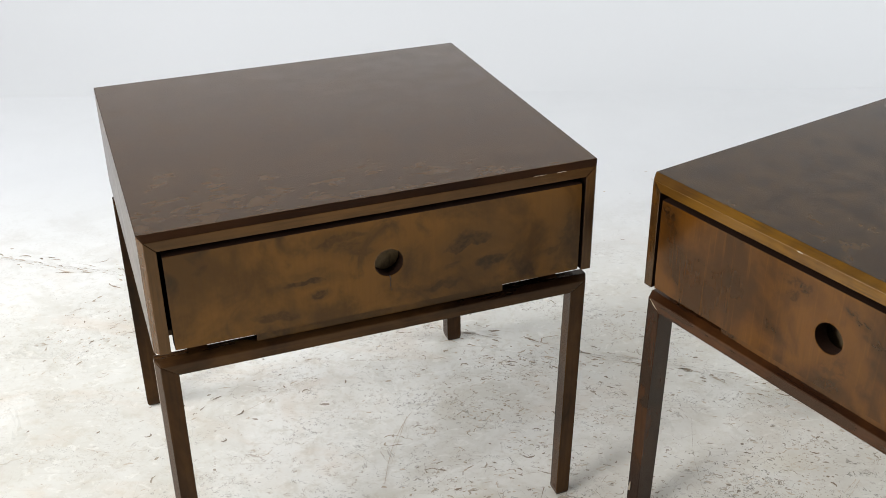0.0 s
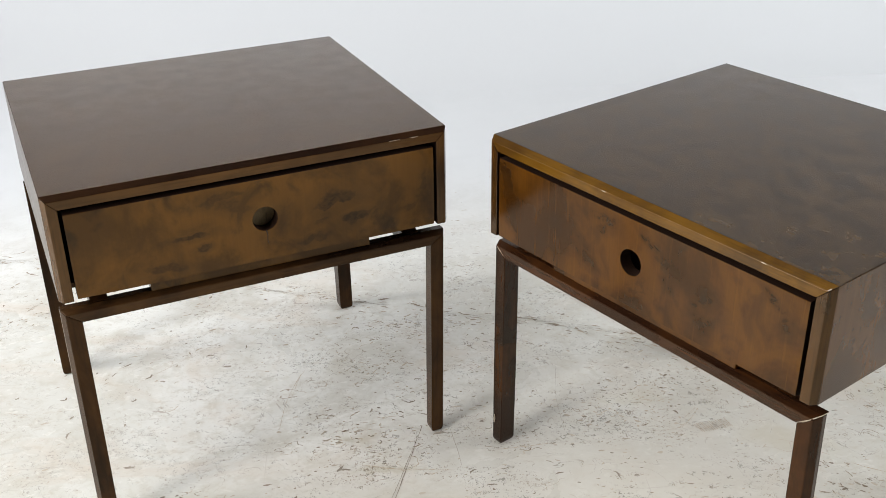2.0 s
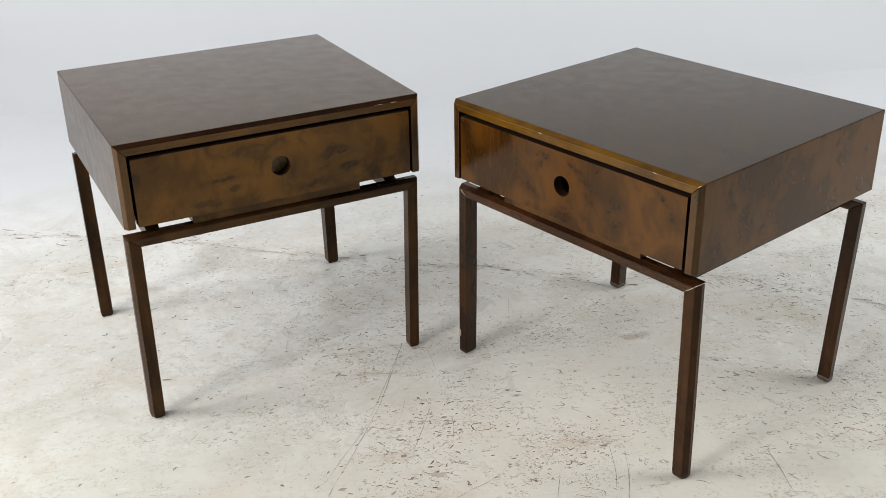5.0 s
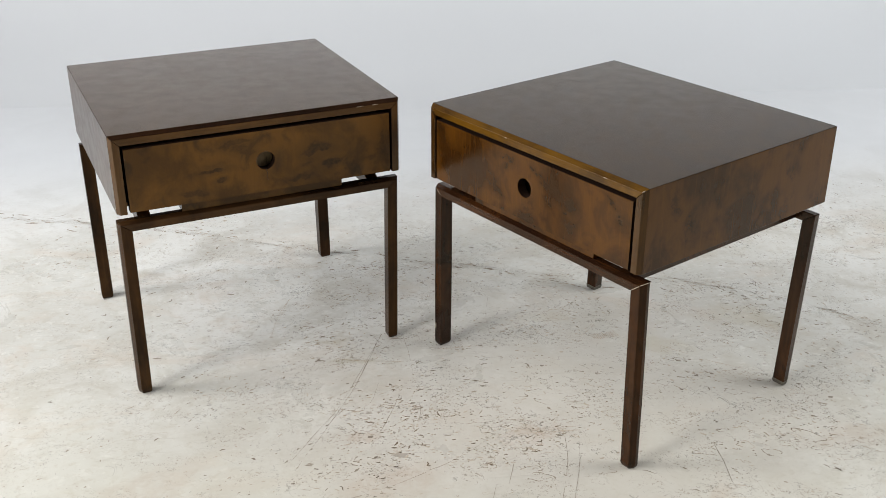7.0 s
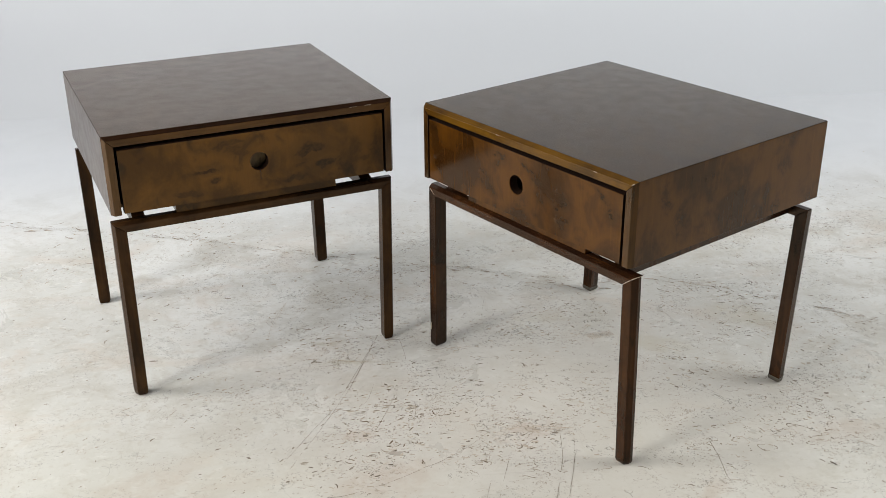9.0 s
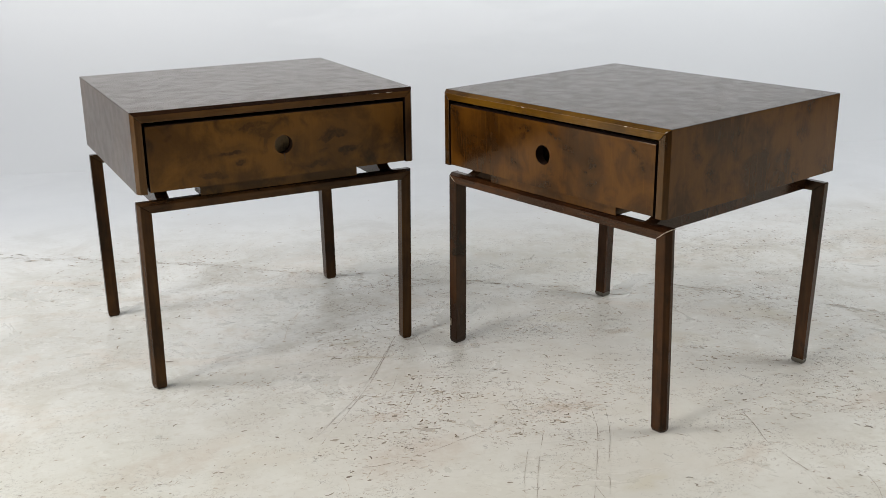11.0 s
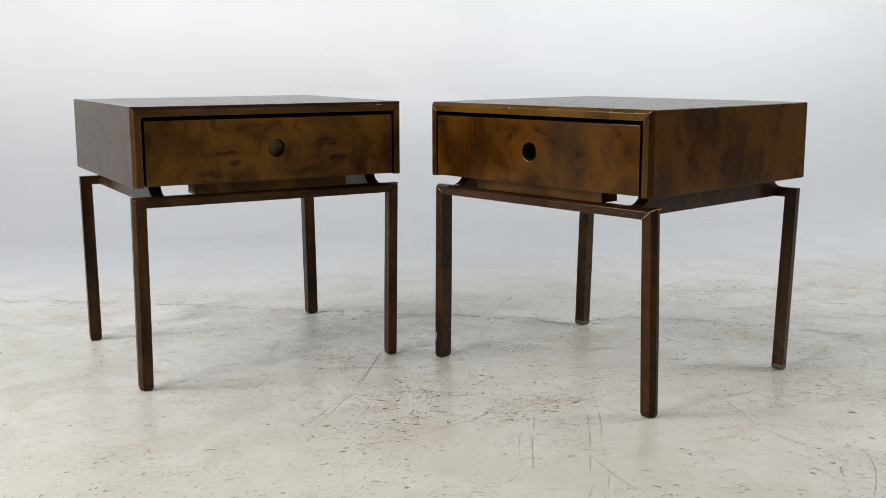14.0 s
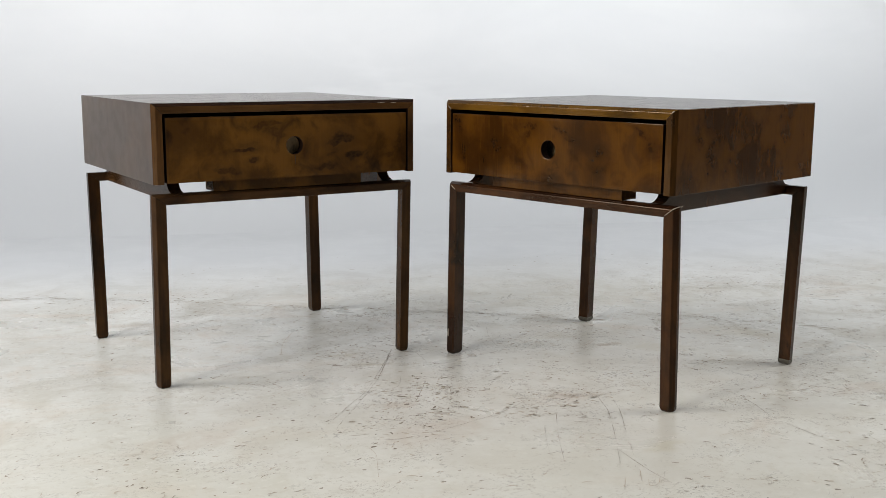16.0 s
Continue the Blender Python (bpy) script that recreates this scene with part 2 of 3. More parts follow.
def floor_paint():
    """Old white paint on concrete: cloudy dirt, clusters of curled flakes, faint rust, scuffs drawn out by dragged things."""
    n = Nodes("worn_white_floor_paint")
    c = n.coords()
    big = n.noise(c, 1.1, 4.0, 0.6, 0.4)
    mid = n.noise(c, 5.0, 6.0, 0.62, 0.8)
    small = n.noise(c, 24.0, 6.0, 0.65, 0.6)
    col = n.mix(n.span(big, 0.38, 0.62), (0.53, 0.52, 0.475), (0.66, 0.655, 0.62))
    col = n.mix(n.math("MULTIPLY", n.span(mid, 0.46, 0.68), 0.70), col, (0.47, 0.445, 0.385))
    col = n.mix(n.math("MULTIPLY", n.span(small, 0.50, 0.68), 0.42), col, (0.44, 0.415, 0.35))
    grit = n.noise(c, 95.0, 4.0, 0.7, 0.4)
    col = n.mix(n.math("MULTIPLY", n.span(grit, 0.55, 0.70), 0.30), col, (0.43, 0.385, 0.31))
    pale = n.noise(n.coords((1, 1.5, 1), (2, 5, 0)), 38.0, 5.0, 0.65, 0.8)
    col = n.mix(n.math("MULTIPLY", n.span(pale, 0.55, 0.66), 0.40), col, (0.70, 0.69, 0.645))
    # the paint is whole again where the floor runs up to the cove
    y = n.add("ShaderNodeSeparateXYZ")
    n.put(y.inputs[0], c)
    near = n.span(y.outputs[1], 2.8, 1.8)
    rust = n.span(n.noise(n.coords((1.0, 1.7, 1), (4, 8, 0)), 3.1, 7.0, 0.68, 0.8), 0.50, 0.72)
    col = n.mix(n.math("MULTIPLY", n.math("MULTIPLY", rust, near), 0.55), col, (0.535, 0.455, 0.37))
    yellowed = n.math("ADD", n.span(y.outputs[1], 1.7, 0.5), n.math("SUBTRACT", n.noise(c, 2.2, 4.0, 0.6), 0.5))
    col = n.mix(n.math("MULTIPLY", n.span(yellowed, 0.1, 1.0), 0.5), col, (0.545, 0.52, 0.43))
    mottle = n.noise(n.coords((1, 1.25, 1), (6, 2, 0)), 46.0, 7.0, 0.7, 0.5)
    col = n.mix(n.math("MULTIPLY", n.math("MULTIPLY", n.span(mottle, 0.53, 0.66), near), 0.42), col, (0.45, 0.405, 0.325))
    # a trodden, dirty spread round the middle of the floor, ragged at its edge
    away = n.add("ShaderNodeVectorMath", operation="LENGTH")
    n.put(away.inputs[0], n.coords((1.3, 1.5, 1), (-0.46 * 1.3, -1.00 * 1.5, 0), source=c))
    trod_and_shade = n.math("ADD", away.outputs["Value"], n.math("MULTIPLY", n.math("SUBTRACT", n.noise(c, 4.5, 6.0, 0.65), 0.5), 1.6))
    # deeper than the dirt alone: shade between the stands is put into this colour too
    col = n.mix(n.math("MULTIPLY", n.span(trod_and_shade, 1.30, 0.25), 0.62), col, (0.45, 0.415, 0.355))
    # stains with a shape of their own: x, y, half length, half width, turn, strength, and whether they are rusty
    ragged = n.add("ShaderNodeTexNoise")
    n.put(ragged.inputs["Vector"], c)
    ragged.inputs["Scale"].default_value, ragged.inputs["Detail"].default_value = 22, 7
    w = n.add("ShaderNodeVectorMath", operation="MULTIPLY_ADD")
    n.put(w.inputs[0], ragged.outputs["Color"])
    w.inputs[1].default_value = (0.11, 0.09, 0.0)
    n.put(w.inputs[2], c)
    for x, yy, rx, ry, deg, depth, rusty in STAINS:
        m = n.add("ShaderNodeMapping", vector_type="TEXTURE")
        n.put(m.inputs["Vector"], w.outputs[0])
        m.inputs["Location"].default_value = (x + 0.055, yy + 0.045, 0)
        m.inputs["Rotation"].default_value = (0, 0, radians(deg))
        m.inputs["Scale"].default_value = (rx, ry, 50.0)
        ln = n.add("ShaderNodeVectorMath", operation="LENGTH")
        n.put(ln.inputs[0], m.outputs[0])
        spread = n.math("MULTIPLY", n.span(ln.outputs["Value"], 1.25, 0.45, 0.0, depth), n.span(small, 0.36, 0.56, 0.35, 1.0))
        col = n.mix(spread, col, (0.42, 0.335, 0.26) if rusty else (0.455, 0.415, 0.32))
    # curled flakes: thin contour bands of a warped noise, kept only in clusters
    marks = None
    for k, (sx, sy, rot, width, lo, hi, gate, depth) in enumerate((
            (9, 11, 25, 0.0045, 0.44, 0.52, 3.0, 0.50), (15, 13, -40, 0.006, 0.46, 0.54, 3.4, 0.50), (40, 46, 12, 0.020, 0.50, 0.57, 4.2, 0.75), (80, 95, -20, 0.032, 0.50, 0.57, 6.0, 0.75))):
        v = n.noise(n.coords((sx, sy, 1), (k * 3.7, k * 1.9, 0), (0, 0, radians(rot))), 1.0, 3.0, 0.5, 1.6)
        band = n.span(n.math("ABSOLUTE", n.math("SUBTRACT", v, 0.5)), width, width * 0.6)
        cluster = n.span(n.noise(n.coords((1, 1.4, 1), (k * 5.1, 7 - k, 0)), gate, 4.0, 0.6), lo, hi)
        broken = n.span(n.noise(n.coords((sx * 1.3, sy * 1.3, 1), (1, k * 4.3, 0)), 1.0, 1.0), 0.50, 0.58)
        m = n.math("MULTIPLY", n.math("MULTIPLY", band, n.math("MULTIPLY", cluster, broken)), depth)
        marks = m if marks is None else n.math("MAXIMUM", marks, m)
    tint = n.mix(n.span(n.noise(c, 12.0, 2.0), 0.4, 0.6), (0.13, 0.115, 0.095), (0.22, 0.16, 0.11))
    col = n.mix(n.math("MULTIPLY", n.math("MULTIPLY", marks, near), n.math("MULTIPLY", n.span(y.outputs[1], 0.5, 1.2, 0.7, 1.0), n.span(y.outputs[0], -0.9, 0.3, 0.4, 1.0))), col, tint)
    # long fine drags
    s1 = n.noise(n.coords((3.5, 150, 1), rot=(0, 0, radians(14))), 1.0, 3.0, 0.5, 0.25)
    s2 = n.noise(n.coords((160, 4, 1), rot=(0, 0, radians(-18))), 1.0, 3.0, 0.5, 0.25)
    drag = n.math("MAXIMUM", n.span(s1, 0.66, 0.74), n.span(s2, 0.67, 0.75))
    drag = n.math("MULTIPLY", drag, n.span(n.noise(c, 2.6, 3.0), 0.42, 0.6))
    col = n.mix(n.math("MULTIPLY", n.math("MULTIPLY", drag, near), 0.45), col, (0.38, 0.34, 0.29))
    # far floor blends into the cove grey; its lower brightness is put into the colour
    far_dim = n.span(y.outputs[1], 1.8, 2.75)
    col = n.mix(far_dim, col, (0.555, 0.567, 0.578))
    n.set(Base_Color=col, Roughness=n.math("ADD", n.span(mid, 0.3, 0.7, 0.26, 0.42), n.math("MULTIPLY", far_dim, 0.16)), IOR=1.45, Specular_IOR_Level=0.32)
    n.bump(n.math("SUBTRACT", n.math("MULTIPLY", mid, 0.6), n.math("MULTIPLY", marks, 0.35)), 0.12, 0.003)
    return n.mat


def chip_paint(name, pale, deep):
    n = Nodes(name)
    g = n.add("ShaderNodeNewGeometry").outputs["Random Per Island"]
    col = n.mix(n.span(g, 0.15, 0.95), pale, deep)
    col = n.mix(n.math("MULTIPLY", n.noise(n.coords(), 90.0, 3.0), 0.35), col, (0.34, 0.27, 0.20))
    n.set(Base_Color=col, Roughness=0.7)
    return n.mat


def scratch_paint(name, colour):
    n = Nodes(name)
    f = n.noise(n.coords(), 55.0, 5.0, 0.7)
    n.set(Base_Color=n.mix(n.span(f, 0.52, 0.72), colour, (0.52, 0.49, 0.44)), Roughness=0.6)
    return n.mat


def cove_paint():
    n = Nodes("white_cove_shaded_foot")
    c = n.coords()
    f = n.noise(n.coords((0.5, 0.5, 1.4)), 1.2, 4.0, 0.55, 0.6)
    z = n.add("ShaderNodeSeparateXYZ")
    n.put(z.inputs[0], c)
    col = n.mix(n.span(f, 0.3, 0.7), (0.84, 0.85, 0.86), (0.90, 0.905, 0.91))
    # shade at the cove's foot is put into the paint: grey rising to white
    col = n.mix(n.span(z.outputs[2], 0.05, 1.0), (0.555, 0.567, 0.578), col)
    patch = n.span(n.noise(n.coords((0.6, 1, 2.2), (3, 1, 2)), 1.0, 4.0, 0.6, 0.5), 0.52, 0.64)
    col = n.mix(n.math("MULTIPLY", n.math("MULTIPLY", patch, n.span(z.outputs[2], 0.15, 0.7)), 0.30), col, (0.93, 0.935, 0.94))
    n.set(Base_Color=col, Roughness=0.5, IOR=1.45)
    return n.mat


FLOOR_MAT, COVE_MAT = floor_paint(), cove_paint()
CHIP_MAT = chip_paint("bare_concrete_chip", (0.46, 0.41, 0.335), (0.145, 0.115, 0.085))
RIM_MAT = chip_paint("brown_paint_rim", (0.46, 0.40, 0.32), (0.17, 0.125, 0.085))
SCRATCH_DARK, SCRATCH_BROWN = scratch_paint("dark_scratch", (0.25, 0.21, 0.165)), scratch_paint("brown_scratch", (0.40, 0.32, 0.235))
# for unseen surroundings, kept dark so the furniture reflects little
ROOM_MAT = plain("unseen_dark_surround", (0.10, 0.10, 0.105), 0.8)
CEIL_MAT = plain("ceiling_paint", (0.20, 0.20, 0.21), 0.8)

# grey stands in for light falling off up the unseen wall
WALL_MAT = plain("dim_upper_wall_grey", (0.45, 0.455, 0.46), 0.8)

# ---- geometry helpers ----


def mesh_of(name, bm, material):
    bmesh.ops.recalc_face_normals(bm, faces=bm.faces)
    me = bpy.data.meshes.new(name)
    bm.to_mesh(me)
    bm.free()
    me.materials.append(material)
    return me


def part(name, bm, material, parent=None, label=""):
    ob = new(name, mesh_of(name, bm, material))
    ob.parent = parent
    return tagged(ob, label)


def loft(rings, bm=None):
    """Closed rings of the same count joined in a row and capped."""
    bm = bm or bmesh.new()
    vs = [[bm.verts.new(p) for p in r] for r in rings]
    k = len(vs[0])
    for a, b in zip(vs, vs[1:]):
        for i in range(k):
            bm.faces.new((a[i], a[(i + 1) % k], b[(i + 1) % k], b[i]))
    bm.faces.new(vs[0][::-1])
    bm.faces.new(vs[-1])
    return bm


def box(x0, x1, y0, y1, z0, z1, bm=None):
    ring = [(x0, y0), (x1, y0), (x1, y1), (x0, y1)]
    return loft([[(x, y, z0) for x, y in ring], [(x, y, z1) for x, y in ring]], bm)


def eased(bm, offset=0.0012, segments=2, pick=None):
    edges = [e for e in bm.edges if pick is None or pick(e)]
    bmesh.ops.bevel(bm, geom=edges, offset=offset, offset_type="OFFSET", segments=segments, profile=0.6, affect="EDGES", clamp_overlap=True)
    return bm


# ---- the studio: floor and cove, with unseen walls and ceiling added round them ----
X0, X1, Y0, YC, COVE, TOPZ = -3.4, 4.5, -5.0, 3.25, 1.3, 3.6
YP, COVE_TOP = -0.9, 1.75
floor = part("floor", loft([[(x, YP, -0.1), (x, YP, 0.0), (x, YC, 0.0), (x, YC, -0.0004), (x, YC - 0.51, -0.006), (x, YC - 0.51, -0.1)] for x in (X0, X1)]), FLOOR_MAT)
tagged(floor, "worn white painted concrete studio floor with chips and scratches", "floor", kind="structure")

# unseen strip, added dark to lower the reflections in the drawer fronts
tagged(part("floor_south", box(X0, X1, Y0, YP, -0.1, -0.001), ROOM_MAT), "unseen dark grey floor added to darken reflections in the drawer fronts", "floor", kind="structure")

bm = bmesh.new()
prof = [(YC + COVE * math.sin(a), COVE * (1 - math.cos(a))) for a in [i * math.pi / 2 / 40 for i in range(41)]]
prof = [(YC - 0.5, -0.004), (YC - 0.2, -0.0015)] + prof
prof += [(YC + COVE, COVE_TOP), (YC + COVE + 0.12, COVE_TOP), (YC + COVE + 0.12, -0.1), (YC - 0.5, -0.1)]
loft([[(X0, y, z) for y, z in prof], [(X1, y, z) for y, z in prof]], bm)
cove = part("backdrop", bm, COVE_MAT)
for f in cove.data.polygons:
    f.use_smooth = len(f.vertices) == 4 and abs(f.normal.x) < 0.1 and f.normal.y < 0.01 and f.normal.z > -0.01 and f.center.z > 0
tagged(cove, "smooth white painted studio cove curving up into the wall", "backdrop", kind="structure")

# out of view; added so the table tops reflect a dimmer wall
tagged(part("wall_north", box(X0, X1, YC + COVE + 0.02, YC + COVE + 0.12, COVE_TOP, TOPZ), WALL_MAT), "unseen grey wall added above the white cove to dim reflections in the tops", "wall", kind="structure")

bm = bmesh.new()
WY0, WY1, WZ0, WZ1 = -1.75, 1.35, 1.1, 3.4
for a in ((WY1, YC + COVE + 0.12, -0.1, TOPZ), (WY0, WY1, WZ1, TOPZ)):
    box(X0 - 0.2, X0, *a, bm)
tagged(part("wall_west", bm, COVE_MAT), "white painted studio wall beside a large window opening", "wall", kind="structure")
# unseen, added dark to shape what the amber front reflects
bm = bmesh.new()
for a in ((Y0, WY0, -0.1, TOPZ), (WY0, WY1, -0.1, WZ0), (-0.75, 0.35, WZ0, WZ1)):
    box(X0 - 0.2, X0, *a, bm)
tagged(part("wall_southwest", bm, ROOM_MAT), "unseen dark grey wall with two windows, added to darken reflections in the amber drawer front", "wall", kind="structure")
EY0, EY1 = -0.5, 2.5
bm = bmesh.new()
for a in ((EY1, YC + COVE + 0.12, -0.1, TOPZ), (EY0, EY1, 3.2, TOPZ)):
    box(X1, X1 + 0.2, *a, bm)
tagged(part("wall_east", bm, COVE_MAT), "unseen white studio wall beside the opening added for the right lamp", "wall", kind="structure")
# unseen, added dark to take the haze off the amber side
bm = bmesh.new()
for a in ((Y0, EY0, -0.1, TOPZ), (EY0, EY1, -0.1, 1.2)):
    box(X1, X1 + 0.2, *a, bm)
tagged(part("wall_southeast", bm, ROOM_MAT), "unseen dark grey wall added to cut reflected haze on the amber side panel", "wall", kind="structure")
tagged(part("wall_south", box(X0 - 0.2, X1 + 0.2, Y0 - 0.2, Y0, -0.1, TOPZ), ROOM_MAT), "unseen dark grey wall closing the studio", "wall", kind="structure")
bm = bmesh.new()
SX0, SX1, SY0, SY1 = -3.2, -0.3, -0.8, 2.0
for a in ((X0 - 0.2, SX0, Y0 - 0.2, YC + COVE + 0.12), (SX1, X1 + 0.2, Y0 - 0.2, YC + COVE + 0.12), (SX0, SX1, Y0 - 0.2, SY0), (SX0, SX1, SY1, YC + COVE + 0.12)):
    box(*a, TOPZ, TOPZ + 0.15, bm)
tagged(part("ceiling", bm, CEIL_MAT), "grey painted ceiling with a skylight opening", "ceiling", kind="structure")

# ---- the pair of nightstands ----
# stain of the bored hole; elsewhere it puts the drawer gap's shade into the colour
BORE_AND_GAP = plain("dark_bore_and_gap_shade", (0.014, 0.006, 0.003), 0.8, shine=0.08)
GREY_FOOT = plain("worn_grey_foot", (0.085, 0.074, 0.052), 0.6, 0.5, 120.0)
W, D, H, ZB = 0.61, 0.545, 0.598, 0.434
LIP, INSET, SHELL = 0.010, 0.0065, 0.0205
RAIL0, RAIL1 = 0.391, 0.412
LEG_IN, LEG_OUT, LEG_F, LEG_B, CH = 0.278, 0.306, 0.270, 0.244, 0.012


def drawer_front(cx, holes=36):
    """A board with a round finger hole bored through it."""
    bm = bmesh.new()
    hx, z0, z1, cz, r, yf, yb = 0.279, 0.4365, 0.569, 0.504, 0.0192, -D / 2 - LIP, -D / 2 + 0.010
    angles = [2 * math.pi * i / holes for i in range(holes)]
    angles += [math.atan2(z - cz, x - cx) % (2 * math.pi) for x in (-hx, hx) for z in (z0, z1)]
    rings = {k: [] for k in ("fo", "fi", "bo", "bi")}
    for a in sorted(angles):
        c, s = math.cos(a), math.sin(a)
        k = min(((hx - cx if c > 0 else hx + cx) / abs(c)) if abs(c) > 1e-9 else 9, ((z1 - cz if s > 0 else cz - z0) / abs(s)) if abs(s) > 1e-9 else 9)
        for side, y in (("f", yf), ("b", yb)):
            rings[side + "o"].append(bm.verts.new((cx + k * c, y, cz + k * s)))
            rings[side + "i"].append(bm.verts.new((cx + r * c, y, cz + r * s)))
    m = len(angles)
    for a, b in (("fo", "fi"), ("fi", "bi"), ("bi", "bo"), ("bo", "fo")):
        for i in range(m):
            j = (i + 1) % m
            bm.faces.new((rings[a][i], rings[a][j], rings[b][j], rings[b][i]))
    outer = set(rings["fo"]) | set(rings["fi"])
    rim = [e for e in bm.edges if e.verts[0] in outer and e.verts[1] in outer and
           ((e.verts[0] in rings["fo"]) == (e.verts[1] in rings["fo"]))]
    bmesh.ops.bevel(bm, geom=rim, offset=0.0013, offset_type="OFFSET", segments=2, profile=0.6, affect="EDGES", clamp_overlap=True)
    return bm


def nightstand(label, mats, m, splay, hole, behind, thin, worn_feet=False):
    """A one-drawer nightstand: a box with a bevelled front edge, held off a slim frame of four legs."""
    root = tagged(new("nightstand"), label, "nightstand", "pair of nightstands")
    root.matrix_world = m
    f, e = D / 2 + LIP, 0.0002
    # top: front edge bevelled, ends mitred to the sides
    sec = [(D / 2, H), (D / 2, H - SHELL), (-f, H - SHELL), (-f, H - INSET), (-D / 2, H)]
    bm = loft([[(s * (W / 2 - (H - z) - e), y, z) for y, z in sec] for s in (-1, 1)])
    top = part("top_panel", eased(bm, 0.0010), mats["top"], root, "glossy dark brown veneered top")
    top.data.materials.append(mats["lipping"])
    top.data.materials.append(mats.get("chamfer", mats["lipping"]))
    top.data.materials.append(BORE_AND_GAP)
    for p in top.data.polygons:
        # underside near black: shade of the drawer gap as colour
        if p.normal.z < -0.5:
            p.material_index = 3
        # the upward bevel takes the colour with the shade in it, if there is one
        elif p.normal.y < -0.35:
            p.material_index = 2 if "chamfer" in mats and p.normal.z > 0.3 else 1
    for s in (-1, 1):
        sec = [(W / 2, D / 2), (W / 2 - SHELL, D / 2), (W / 2 - SHELL, -f), (W / 2 - INSET, -f), (W / 2, -D / 2)]
        bm = loft([[(s * x, y, ZB) for x, y in sec], [(s * x, y, H - (W / 2 - x) - e) for x, y in sec]])
        side = part("side_panel", eased(bm, 0.0010), mats["case"], root)
        side.data.materials.append(mats["stile"])
        side.data.materials.append(BORE_AND_GAP)
        for p in side.data.polygons:
            # inner face near black for the gap's shade, front edges as stile
            p.material_index = 2 if s * p.normal.x < -0.5 else 1 if p.normal.y < -0.35 else 0
    part("back_panel", box(-W / 2 + SHELL, W / 2 - SHELL, D / 2 - 0.022, D / 2 - 0.010, ZB + 0.002, H - SHELL), mats["case"], root)
    part("bottom_panel", box(-W / 2 + SHELL, W / 2 - SHELL, -D / 2 + 0.030, D / 2 - 0.022, ZB + 0.002, ZB + 0.010), mats["base"], root)
    part("bottom_strip", eased(box(-0.174, 0.174, -D / 2 + 0.011, -D / 2 + 0.060, 0.4122, ZB + 0.006)), mats["front"], root)
    front = part("drawer_front", drawer_front(hole), mats["front"], root, "figured veneer drawer front with a round finger hole")
    front.data.materials.append(BORE_AND_GAP)
    # stained bore, and board edges darkened as shade of the gap
    for p in front.data.polygons:
        if abs(p.normal.y) < 0.3:
            p.material_index = 1
    bm = box(-0.268, -0.256, -D / 2 + 0.011, 0.235, 0.452, 0.560)
    box(0.256, 0.268, -D / 2 + 0.011, 0.235, 0.452, 0.560, bm)
    box(-0.256, 0.256, 0.223, 0.235, 0.452, 0.560, bm)
    box(-0.256, 0.256, -D / 2 + 0.011, 0.223, 0.452, 0.458, bm)
    box(-0.256, 0.256, -D / 2 + behind, -D / 2 + behind + 0.008, 0.458, 0.560, bm)
    part("drawer_box", bm, raw_wood, front, "plain wooden drawer box")
    # base frame: a mitred portal at front and back, joined by runners with coved ends
    slope = (RAIL1 - RAIL0) / (LEG_OUT - LEG_IN)
    ridge = LEG_OUT - 0.006
    for sy, name in ((-1, "front_rail"), (1, "back_rail")):
        sec = [(LEG_F, RAIL0), (LEG_F, RAIL0 + (ridge - LEG_IN) * slope), (LEG_F - CH, RAIL1), (LEG_B, RAIL1), (LEG_B, RAIL0)]
        bm = loft([[(s * (LEG_IN + (z - RAIL0) / slope - e), sy * y, z) for y, z in sec] for s in (-1, 1)])
        part(name, eased(bm, 0.0014), mats["rail"], root)
        for sx in (-1, 1):
            dx, dy = splay.get((sx, sy), (0, -0.014 * sy))
            rear = LEG_B + thin.get((sx, sy), 0.0)
            sec = [(LEG_IN, LEG_F), (ridge, LEG_F), (LEG_OUT, LEG_F - CH), (LEG_OUT, rear), (LEG_IN, rear)]
            cx, cy = (LEG_IN + LEG_OUT) / 2, (LEG_F + LEG_B) / 2
            rings = []
            for z, k in ((0.0, 0.66), (0.0025, 0.84), (0.007, 0.95), (0.013, 1.0), (0.15, 1.0), (None, 1.0)):
                ring = []
                for x, y in sec:
                    zz = RAIL0 + (x - LEG_IN) * slope if z is None else z
                    u = 1 - zz / RAIL1
                    ring.append((sx * (cx + (x - cx) * k) + dx * u, sy * (cy + (y - cy) * k) + dy * u, zz))
                rings.append(ring)
            bm = loft(rings)
            eased(bm, 0.0016, 2, lambda ed: abs(ed.verts[0].co.z - ed.verts[1].co.z) > 0.02 or min(v.co.z for v in ed.verts) > 0.35)
            leg = part("leg", bm, mats["base"], root)
            if sy > 0 and worn_feet:
                rings = []
                for z, k in ((0.0006, 0.70), (0.0025, 0.90), (0.007, 1.0), (0.012, 1.035), (0.0125, 0.98)):
                    u = 1 - z / RAIL1
                    rings.append([(sx * (cx + (x - cx) * k) + dx * u, sy * (cy + (y - cy) * k) + dy * u, z) for x, y in sec])
                part("foot", loft(rings), GREY_FOOT, leg, "dull grey worn foot")
    for sx in (-1, 1):
        half = [(-0.246, 0.393), (-0.246, RAIL1 + 0.0006), (-0.256, RAIL1 + 0.0006)]
        half += [(-0.256 + 0.032 * math.sin(a), RAIL1 + 0.0006 + 0.022 * (1 - math.cos(a))) for a in [i * math.pi / 12 for i in range(1, 7)]]
        half = [(y, min(z, ZB + 0.001)) for y, z in half]
